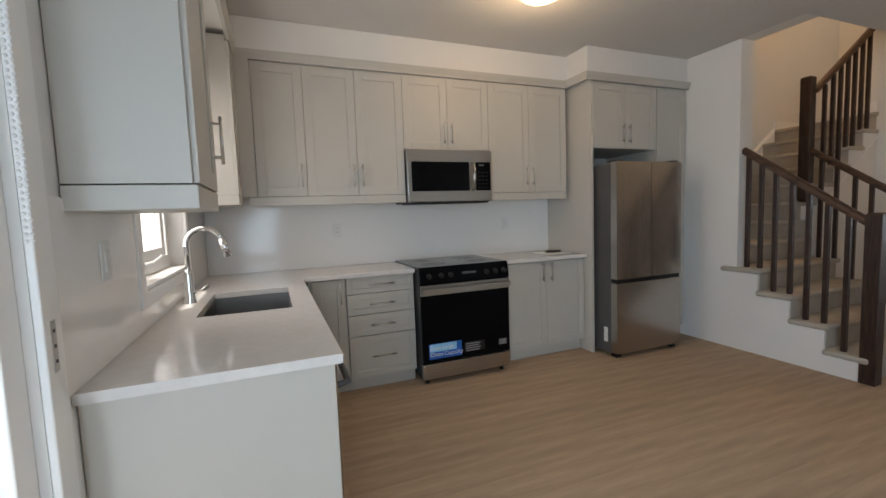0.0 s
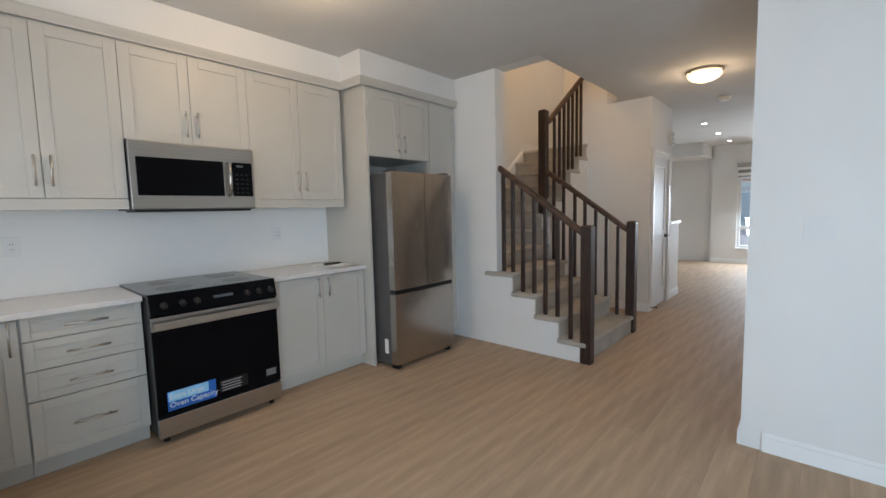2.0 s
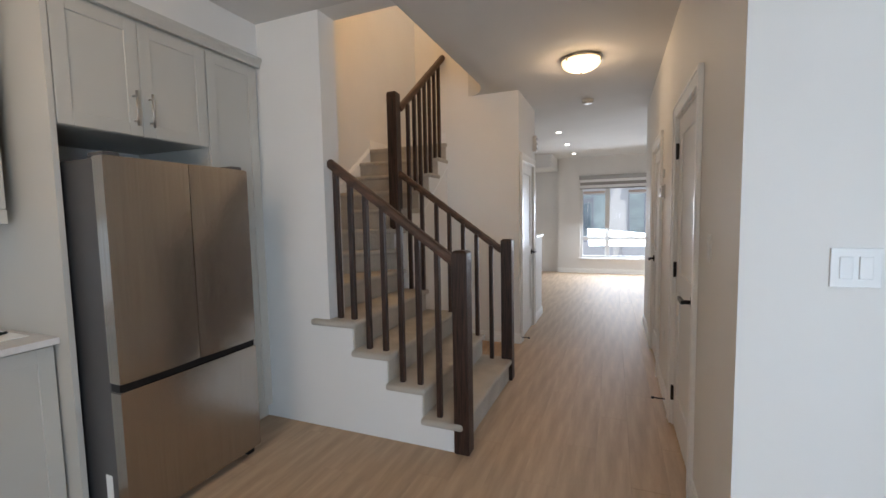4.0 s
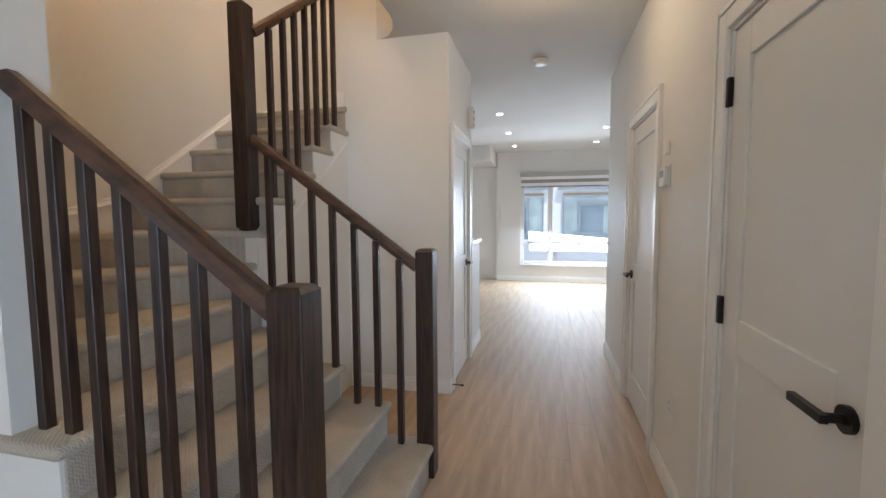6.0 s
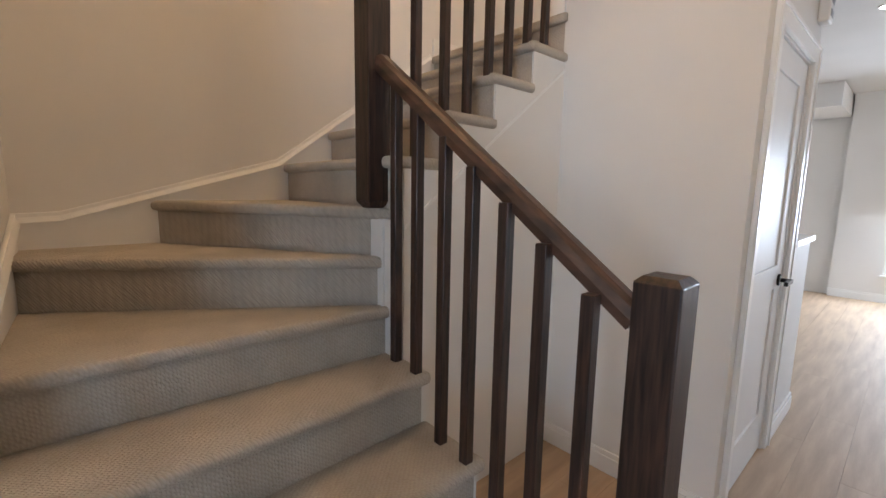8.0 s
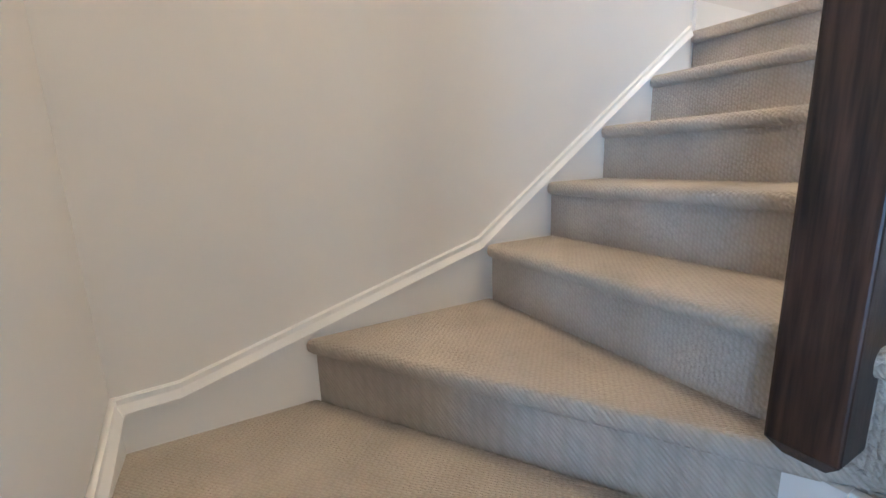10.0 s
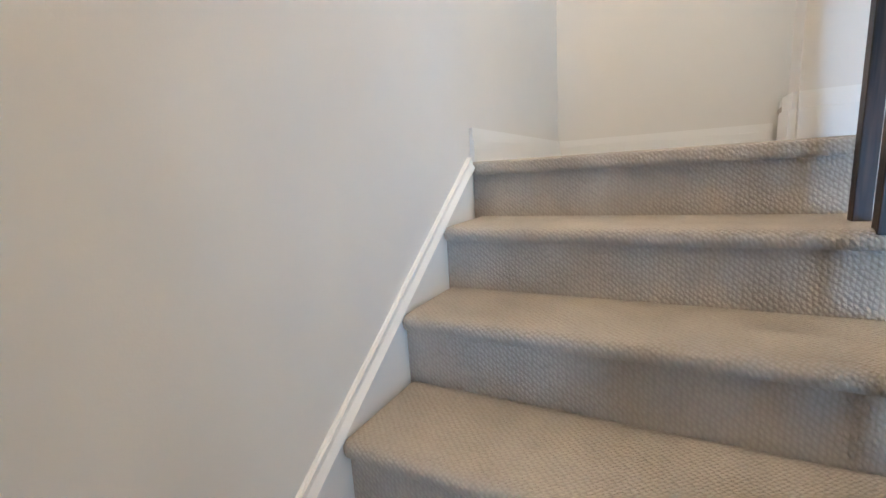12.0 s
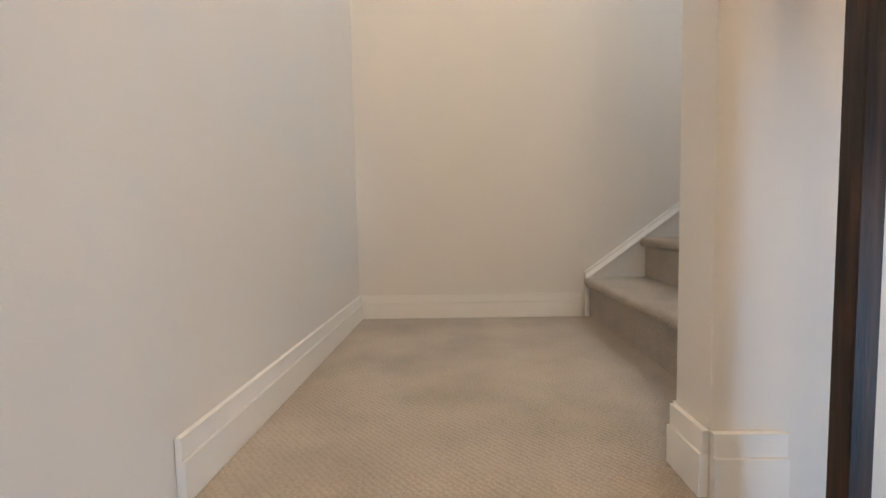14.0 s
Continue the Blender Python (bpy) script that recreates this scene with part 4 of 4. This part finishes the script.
def dome_light(x, y, label):
    g = empty("ceiling_light", x, y, CZ, label, "ceiling light", "dome ceiling lights")
    part("pan", add_lathe(bmesh.new(), [(0.165, CZ - 0.001), (0.165, CZ - 0.022), (0.155, CZ - 0.026)], x, y, 40), NICKEL, g, smooth=False)
    sh = part("shade", add_lathe(bmesh.new(), [(0.160, CZ - 0.024)] + [(0.160 * math.cos(radians(a)), CZ - 0.026 - 0.085 * math.sin(radians(a))) for a in range(8, 88, 10)] + [(0.008, CZ - 0.112)], x, y, 40), BULBG, g, "lit frosted glass bowl", smooth=True)
    sh.visible_shadow = False
    part("finial", add_lathe(bmesh.new(), [(0.010, CZ - 0.108), (0.012, CZ - 0.118), (0.004, CZ - 0.128)], x, y, 14), NICKEL, g)
    for k in range(3):
        a = radians(120 * k + 20)
        px, py = x + 0.163 * math.cos(a), y + 0.163 * math.sin(a)
        part("clip", cube(px - 0.008, px + 0.008, py - 0.008, py + 0.008, CZ - 0.045, CZ - 0.015, 0.003), NICKEL, g)


dome_light(1.65, 2.72, "lit frosted glass dome light on the kitchen ceiling")
dome_light(5.47, 1.45, "lit frosted glass dome light on the hall ceiling")
g = empty("smoke_detector", 6.89, 1.475, CZ, "round white smoke detector on the hall ceiling", "smoke detector")
part("base", add_lathe(bmesh.new(), [(0.068, CZ - 0.001), (0.068, CZ - 0.014), (0.062, CZ - 0.018)], 6.89, 1.475), PLASTIC, g)
part("cover", add_lathe(bmesh.new(), [(0.058, CZ - 0.018), (0.058, CZ - 0.038), (0.040, CZ - 0.046), (0.01, CZ - 0.047)], 6.89, 1.475), PLASTIC, g)
for x, y in ((8.73, 2.02), (10.05, 2.02), (11.37, 2.01), (9.97, 0.53), (11.27, 0.53), (8.68, 0.55)):
    g = empty("downlight", x, y, CZ, "small lit recessed downlight in the ceiling", "downlight", "living-room downlights")
    part("trim_ring", add_lathe(bmesh.new(), [(0.052, CZ - 0.001), (0.052, CZ - 0.006), (0.040, CZ - 0.008)], x, y, 24), PLASTIC, g)
    part("lens", add_lathe(bmesh.new(), [(0.038, CZ - 0.0082), (0.038, CZ - 0.010), (0.01, CZ - 0.0105)], x, y, 20), POTG, g)

# ---- stairs ----
sg = empty("staircase", 4.7, 2.9, 0, "carpeted winding staircase with beige looped carpet", "staircase")
NO = 0.028           # nosing overhang
TT = 0.045           # tread thickness


def tread(pts, z, soft=0.019):
    bm = add_prism(bmesh.new(), pts, z - TT, z)
    return part("tread", soften(bm, soft, 3), CARPET, sg, smooth=True)


def riser(pts, z0, z1):
    return part("riser", add_prism(bmesh.new(), pts, z0, z1), CARPET, sg)


LXs, RXs = WX - 0.03, 5.135
# fronts of the straight steps: y at the open side and at the hall side
fronts = [(2.02, 2.00), (2.255, 2.25), (2.495, 2.525), (2.745, 2.79)]
nxt = fronts[1:] + [(3.06, 3.02)]
for k, ((ya, yb), (na, nb)) in enumerate(zip(fronts, nxt), 1):
    z = k * R
    tread([(LXs, ya - NO), (RXs, yb - NO), (RXs, nb + 0.012), (LXs, na + 0.012)], z)
    riser([(WX + 0.012, ya), (RXs - 0.03, yb), (RXs - 0.03, nb + 0.02), (WX + 0.012, na + 0.02)], 0 if k == 1 else (k - 1) * R - 0.02, z - TT + 0.004)
# winders round the turning newel
w5, w6, w7, w8 = (4.03, 3.06), (4.052, 3.74), (4.515, SY), (5.118, SY)
corner = (4.058, SY)


def off(p, q, d):
    """Both points moved square to the line p-q by d."""
    v = Vector((q[0] - p[0], q[1] - p[1])).normalized()
    n = Vector((v.y, -v.x)) * d
    return (p[0] + n.x, p[1] + n.y), (q[0] + n.x, q[1] + n.y)


for k, (f, b, extra, pv, pb) in enumerate(((w5, w6, [], (5.125, 3.015), (5.12, 3.045)), (w6, w7, [corner], (5.115, 3.04), (5.12, 3.07)), (w7, w8, [], (5.118, 3.065), (5.135, 2.97))), 5):
    z = k * R
    fa, fb = off(f, pv, NO)
    tread([fa, fb, pb, (b[0], b[1])] + extra, z, 0.017)
    riser([f, pv, pb, b] + extra, z - R - 0.02, z - TT + 0.004)
# straight upper flight
FE = 2.968           # its open edge
xs = [5.118, 5.373, 5.628, 5.883, 6.138]
for k, (x, n) in enumerate(zip(xs, xs[1:]), 8):
    z = k * R
    tread([(x - NO, SY - 0.012), (x - NO, FE - 0.028), (n + 0.012, FE - 0.028), (n + 0.012, SY - 0.012)], z)
    riser([(x, SY - 0.012), (x, FE), (n + 0.02, FE), (n + 0.02, SY - 0.012)], z - R - 0.02, z - TT + 0.004)
# landing
bm = add_prism(bmesh.new(), [(6.138 - NO, SY - 0.002), (6.138 - NO, FE - 0.02), (EX - 0.002, FE - 0.02), (EX - 0.002, 3.087), (EW + 0.002, 3.087), (EW + 0.002, 2.83), (VX - 0.002, 2.83), (VX - 0.002, SY - 0.002)], LZ - TT, LZ)
part("landing", soften(bm, 0.012, 3), CARPET, sg)
riser([(6.138, SY - 0.002), (6.138, FE), (EX - 0.001, FE), (EX - 0.001, SY - 0.002)], LZ - R - 0.02, LZ - TT + 0.004)
for k, y in enumerate((2.86, 2.60, 2.34, 2.08), 13):
    z = k * R
    tread([(EW + 0.003, y + NO), (VX - 0.003, y + NO), (VX - 0.003, max(y - 0.272, 2.26) if k < 16 else y - 0.272), (EW + 0.003, max(y - 0.272, 2.26) if k < 16 else y - 0.272)], z)
    riser([(EW + 0.003, y), (VX - 0.003, y), (VX - 0.003, y - 0.03), (EW + 0.003, y - 0.03)], z - R - 0.02, z - TT + 0.004)
fixed("floor_upper", cube(D3[0], VX, 1.3, 1.83, UZ - 0.02, UZ - 0.001), CARPET, "beige carpet of the upper hall", "floor")

# white face under the open side of the upper flight, and below the turning newel
bm = bmesh.new()
for k, (x, n) in enumerate(zip(xs, xs[1:]), 8):
    add_box(bm, max(x + 0.004, 5.15), n + 0.004, FE - 0.010, FE + 0.09, 0, k * R - TT + 0.002)
fixed("wall_under_stairs", bm, WALL, "white drywall closing the space under the upper flight", "wall")
board = add_side(bmesh.new(), [(5.15, 8 * R - 0.27), (6.15, 12 * R - 0.27), (6.15, 12 * R - 0.255), (5.15, 8 * R - 0.255)], "y", FE - 0.016, FE - 0.011)
fixed("trim_stringer", board, TRIM, "thin white stringer bead along the upper flight", "trim")
bm = bmesh.new()
for k, ((ya, yb), (na, nb)) in enumerate(zip(fronts, nxt), 1):
    add_box(bm, RXs - 0.031, RXs - 0.014, yb + 0.004, nb + 0.004, 0, k * R - TT + 0.002)
add_box(bm, 5.095, RXs - 0.014, 3.018, 3.12, 0, 7 * R - TT + 0.002)
add_box(bm, RXs - 0.030, RXs - 0.014, FE, 3.018, 0, 7 * R - TT)
fixed("wall_stair_hall_side", bm, WALL, "white stringer face on the hall side of the stairs", "wall")

# skirting boards along the stair walls
g = empty("stair_skirting", 5.2, SY, 1.2, "white painted skirting board along the stairs", "skirting board", kind="structure")


def skirt(axis, pts, drop, face, out):
    d0, d1 = sorted((face, face + 0.014 * out))
    poly = [(p[0], p[1]) for p in pts] + [(p[0], p[1] - drop) for p in pts[::-1]]
    part("skirting_board", add_side(bmesh.new(), poly, axis, d0, d1), TRIM, g)
    bm = bmesh.new()
    rings = []
    for u, z in pts:
        ring = []
        for d, h in ((0.0, 0.002), (0.006, 0.002), (0.024, -0.034), (0.024, -0.040), (0.0, -0.040)):
            v = face + d * out
            ring.append(bm.verts.new((u, v, z + h) if axis == "y" else (v, u, z + h)))
        rings.append(ring)
    bm.faces.new(rings[0])
    bm.faces.new(rings[-1][::-1])
    for a, b in zip(rings, rings[1:]):
        for i in range(5):
            j = (i + 1) % 5
            bm.faces.new([a[i], a[j], b[j], b[i]])
    bmesh.ops.recalc_face_normals(bm, faces=bm.faces)
    part("skirting_cap", bm, TRIM, g)


skirt("y", [(4.062, 1.265), (4.20, 1.272), (5.07, 1.527), (6.10, 2.272)], 0.36, SY - 0.0005, -1)
skirt("x", [(2.88, 2.47), (2.33, 2.875)], 0.36, VX - 0.0005, -1)
# the skirting of the wing follows its slant
for z_top, t in ((0.0, 0.014), (0.001, 0.026)):
    bm = bmesh.new()
    a, b2 = Vector((4.033, 3.0)), Vector((4.060, SY))
    n = Vector((b2.y - a.y, -(b2.x - a.x))).normalized()
    za, zb, h = 0.985, 1.268, (0.42 if t < 0.02 else 0.036)
    va = [bm.verts.new((p.x, p.y, z)) for p, z in ((a, za - h), (b2, zb - h), (b2, zb), (a, za))]
    vb = [bm.verts.new((p.x + n.x * (t if z < top else 0.006), p.y + n.y * (t if z < top else 0.006), z)) for p, z, top in ((a, za - h, za), (b2, zb - h, zb), (b2, zb, zb if t > 0.02 else 9), (a, za, za if t > 0.02 else 9))]
    bm.faces.new(va)
    bm.faces.new(vb[::-1])
    for i in range(4):
        bm.faces.new([va[(i + 1) % 4], va[i], vb[i], vb[(i + 1) % 4]])
    part("skirting_board" if t < 0.02 else "skirting_cap", bm, TRIM, g)


def landing_board(pts):
    bm = bmesh.new()
    for (xa, ya), (xb, yb) in zip(pts, pts[1:]):
        d = Vector((xb - xa, yb - ya)).normalized()
        n = Vector((-d.y, d.x))
        for t, za, zb in ((0.016, 0.0, 0.075), (0.011, 0.075, 0.115)):
            a0, b0 = Vector((xa, ya)) + n * 0.001, Vector((xb, yb)) + n * 0.001
            add_prism(bm, [a0, b0, b0 + n * t, a0 + n * t], LZ + za + 0.001, LZ + zb)
    return bm


fixed("baseboard_10", landing_board([(VX - 0.001, 2.90), (VX - 0.001, SY - 0.001), (6.12, SY - 0.001)]), TRIM, "white painted baseboard round the landing", "baseboard")
fixed("baseboard_11", landing_board([(EX - 0.0002, FE), (EX - 0.0002, 3.0852), (EW, 3.0852), (EW, 2.90)]), TRIM, "white painted baseboard round the wall end", "baseboard")


# ---- railings ----


def newel(name, x, y, z0, z1, label, chamfer=False):
    g = empty(name, x, y, z0, label, "newel post", "newel posts")
    h = 0.047
    bm = add_box(bmesh.new(), x - h, x + h, y - h, y + h, z0, z1 - 0.012)
    part("post", soften(bm, 0.004, 2), WOOD, g)
    bm = bmesh.new()
    lo = [bm.verts.new((x + sx * (h - 0.001), y + sy * (h - 0.001), z1 - 0.0125)) for sx, sy in ((-1, -1), (1, -1), (1, 1), (-1, 1))]
    hi = [bm.verts.new((x + sx * (h - 0.014), y + sy * (h - 0.014), z1)) for sx, sy in ((-1, -1), (1, -1), (1, 1), (-1, 1))]
    bm.faces.new(lo[::-1])
    bm.faces.new(hi)
    for i in range(4):
        bm.faces.new([lo[i], lo[(i + 1) % 4], hi[(i + 1) % 4], hi[i]])
    part("cap", bm, WOOD, g)
    if chamfer:
        bm = bmesh.new()
        lo = [bm.verts.new((x + sx * (h - 0.02), y + sy * (h - 0.02), z0 - 0.025)) for sx, sy in ((-1, -1), (1, -1), (1, 1), (-1, 1))]
        hi = [bm.verts.new((x + sx * (h - 0.001), y + sy * (h - 0.001), z0 + 0.001)) for sx, sy in ((-1, -1), (1, -1), (1, 1), (-1, 1))]
        bm.faces.new(lo[::-1])
        bm.faces.new(hi)
        for i in range(4):
            bm.faces.new([lo[i], lo[(i + 1) % 4], hi[(i + 1) % 4], hi[i]])
        part("foot", bm, WOOD, g)
    return g


NA, NB, NU = (3.892, 2.002), (5.110, 2.018), (5.083, 3.062)
newel("newel_post", *NA, 0.0, 1.225, "dark-stained square oak newel at the stair foot")
newel("newel_post", *NB, 0.0, 1.222, "dark-stained square oak newel on the hall side")
newel("newel_post", *NU, 7 * R + 0.022, 2.565, "tall dark-stained oak newel at the stair's turn", True)


def handrail(p, q, g):
    """A rounded rail from p to q."""
    p, q = Vector(p), Vector(q)
    d = (q - p).normalized()
    s = d.cross(Vector((0, 0, 1))).normalized()
    u = s.cross(d)
    prof = [(-0.030, -0.026), (0.030, -0.026), (0.031, -0.004), (0.026, 0.016), (0.013, 0.026), (-0.013, 0.026), (-0.026, 0.016), (-0.031, -0.004)]
    bm = bmesh.new()
    a = [bm.verts.new(p + s * x + u * z) for x, z in prof]
    b = [bm.verts.new(q + s * x + u * z) for x, z in prof]
    bm.faces.new(a)
    bm.faces.new(b[::-1])
    for i in range(len(prof)):
        j = (i + 1) % len(prof)
        bm.faces.new([a[j], a[i], b[i], b[j]])
    return part("handrail", bm, WOODR, g)


def baluster(x, y, z0, z1, g):
    h = 0.016
    return part("baluster", soften(add_box(bmesh.new(), x - h, x + h, y - h, y + h, z0, z1), 0.002, 1), WOOD, g)


def rail_z(p, q, x, y):
    d = Vector((q[0] - p[0], q[1] - p[1]))
    return p[2] + (q[2] - p[2]) * Vector((x - p[0], y - p[1])).dot(d) / d.length_squared


def along(p, q, y):
    return p[0] + (q[0] - p[0]) * (y - p[1]) / (q[1] - p[1])


g = empty("stair_railing", 3.92, 2.5, 0.2, "dark-stained oak railing on the kitchen side of the stairs", "railing", "stair railings")
p, q = (3.897, NA[1] + 0.04, 1.155), (3.925, 2.932, 1.795)
handrail(p, q, g)
for k, y in ((1, 2.16), (2, 2.29), (2, 2.415), (3, 2.535), (3, 2.66), (4, 2.775), (4, 2.885)):
    x = along(p, q, y)
    baluster(x, y, k * R - 0.01, rail_z(p, q, x, y) - 0.02, g)
g = empty("stair_railing", 5.15, 2.5, 0.2, "dark-stained oak railing on the hall side of the stairs", "railing", "stair railings")
p, q = (NB[0] - 0.013, NB[1] + 0.04, 1.125), (NU[0] + 0.012, NU[1] - 0.04, 1.83)
handrail(p, q, g)
for k, y in ((1, 2.145), (2, 2.275), (2, 2.40), (3, 2.53), (3, 2.655), (4, 2.80), (4, 2.93)):
    x = 5.048 + (y - 2.13) * 0.06
    baluster(x, y, k * R - 0.01, rail_z(p, q, x, y) - 0.02, g)
g = empty("stair_railing", 5.6, 2.92, 1.6, "dark-stained oak railing along the upper flight", "railing", "stair railings")
p, q = (NU[0] + 0.04, 3.03, 2.42), (EX - 0.002, 2.99, 3.21)
handrail(p, q, g)
for k, x in ((8, 5.225), (9, 5.365), (9, 5.49), (10, 5.615), (10, 5.74), (11, 5.87), (11, 6.00)):
    y = 2.99
    baluster(x, y, k * R - 0.01, rail_z(p, q, x, y) - 0.02, g)

# ---- living-room window ----
g = empty("window_2", FX, 1.0, WZ0, "large white picture window with fixed lower lights", "window", kind="structure")
fx0, fx1 = FX + 0.05, FX + 0.13
ZM = 0.83
MY = 1.32
for y0, y1, z0, z1 in ((WY0, WY0 + 0.06, WZ0, WZ1), (WY1 - 0.06, WY1, WZ0, WZ1), (WY0 + 0.06, WY1 - 0.06, WZ0, WZ0 + 0.06), (WY0 + 0.06, WY1 - 0.06, WZ1 - 0.06, WZ1), (MY - 0.05, MY + 0.05, WZ0 + 0.06, WZ1 - 0.06), (WY0 + 0.06, MY - 0.05, ZM - 0.045, ZM + 0.045), (MY + 0.05, WY1 - 0.06, ZM - 0.045, ZM + 0.045)):
    part("window_frame", cube(fx0, fx1, y0, y1, z0, z1, 0.004), PLASTIC, g)
for y0, y1 in ((WY0 + 0.05, MY - 0.04), (MY + 0.04, WY1 - 0.05)):
    for z0, z1 in ((WZ0 + 0.05, ZM - 0.04), (ZM + 0.04, WZ1 - 0.05)):
        o = part("pane", cube(FX + 0.085, FX + 0.093, y0, y1, z0, z1), GLASS, g)
        o.visible_shadow = False
part("window_sill", cube(FX - 0.03, FX + 0.05, WY0 - 0.03, WY1 + 0.03, WZ0 - 0.02, WZ0 + 0.002, 0.003), TRIM, g)
g = empty("roller_blind", FX, 1.0, 2.3, "raised grey and white zebra roller blind", "blind")
part("cassette", cube(FX - 0.075, FX - 0.002, WY0 - 0.02, WY1 + 0.02, 2.215, 2.31, 0.008), mat("cassette_grey", (0.42, 0.41, 0.40), 0.5), g)
for i, (z0, z1, m_) in enumerate(((2.155, 2.214, BLINDW), (2.085, 2.154, BLIND), (2.02, 2.084, BLINDW))):
    part("fabric_band", cube(FX - 0.04, FX - 0.036, WY0, WY1, z0, z1), m_, g)
part("bottom_bar", cube(FX - 0.048, FX - 0.03, WY0, WY1, 1.99, 2.019, 0.004), BLIND, g)

# ---- street outside ----
fixed("ground", cube(-400, 400, -400, 400, -3.4, -3.2), GROUND, "ground far below the windows, made pale to bounce sunlight", "ground")
g = empty("townhouse", 34, 3, -3.2, "white townhouse across the street with dark windows", "house")
part("wall", cube(34, 44, -22, 26, -3.2, 7.0), FACADE, g)
part("roof", cube(33.8, 44.5, -22.5, 26.5, 7.0, 7.5), ROOFM, g)
for y, s in ((-23.1, 1), (-17.4, -1), (-1.7, 1), (3.5, -1), (19.8, 1)):
    # s tells on which side the cedar jamb and the slit window stand
    part("canopy", cube(33.78, 34, y - 2.3, y + 2.3, 3.25, 3.5), FACADED, g)
    part("cedar_panel", cube(33.9, 33.98, y - 1.95, y + 1.95, 2.84, 3.0), FACADEW, g)
    part("cedar_panel", cube(33.9, 33.98, min(y - 1.95 * s, y - 1.25 * s), max(y - 1.95 * s, y - 1.25 * s), -0.25, 2.72), FACADEW, g)
    w = part("window", cube(33.9, 34.02, min(y - 1.25 * s, y + 1.95 * s), max(y - 1.25 * s, y + 1.95 * s), -0.25, 2.72), HOUSEGLASS, g)
    for a, b, z0, z1 in ((-1.25, -1.15, -0.25, 2.72), (1.85, 1.95, -0.25, 2.72), (0.85, 0.95, -0.25, 2.72), (-1.15, 0.85, 2.2, 2.5), (-1.15, 0.85, 0.1, 0.2)):
        part("frame", cube(33.86, 33.9, min(y + a * s, y + b * s), max(y + a * s, y + b * s), z0, z1), FACADED, w)
    part("dark_light", cube(33.87, 33.9, min(y - 0.75 * s, y + 0.75 * s), max(y - 0.75 * s, y + 0.75 * s), 0.25, 2.1), HOUSEDARK, w)
    part("balcony_slab", cube(33.7, 34, y - 2.3, y + 2.3, -0.62, -0.32), FACADED, g)
    part("balcony_front", cube(33.7, 33.76, y - 2.3, y + 2.3, -1.9, -0.62), FACADEG, g)
    sw_y = y - 4.9 * s
    w = part("slit_window", cube(33.95, 34.02, sw_y - 0.6, sw_y + 0.6, 0.0, 2.8), HOUSEDARK, g)
    part("sill", cube(33.9, 33.99, sw_y - 0.7, sw_y + 0.7, -0.12, -0.01), FACADEG, w)
    part("garage_door", cube(33.93, 34.02, sw_y - 1.3, sw_y + 1.3, -3.1, -1.6), HOUSEDARK, g)

# ---- floor planks ----
PLW, PLL = 0.182, 1.22
me_bm = soften(add_box(bmesh.new(), 0, PLL - 0.0006, 0, PLW - 0.0006, -0.0095, 0), 0.0006, 1)
plank_me = bpy.data.meshes.new("plank")
me_bm.to_mesh(plank_me)
me_bm.free()
plank_me.materials.append(FLOORM)
floor_ob = bpy.data.objects["floor"]
rest = bmesh.new()
count = 0
row = 0
y = -2.2
while y < SY:
    x = -0.66 - PLL * ((row * 0.37) % 1.0)
    while x < FX:
        near = -0.2 < y < 3.7 and x < 8.2 and not (x > 3.2 and (y > 2.2 or y < 0.62))
        if x + PLL > LX - 0.1:
            if near and count < 300 and x > LX - 0.16:
                ob = new("plank", plank_me)
                ob.location = (x, y, 0)
                ob.parent = floor_ob
                count += 1
            else:
                add_box(rest, max(x, LX - 0.16), min(x + PLL - 0.0012, FX + 0.1), y, y + PLW - 0.0012, -0.0095, 0)
        x += PLL
    y += PLW
    row += 1
ob = part("plank_field", rest, FLOORM, floor_ob)
ob["kind"] = "stuff"
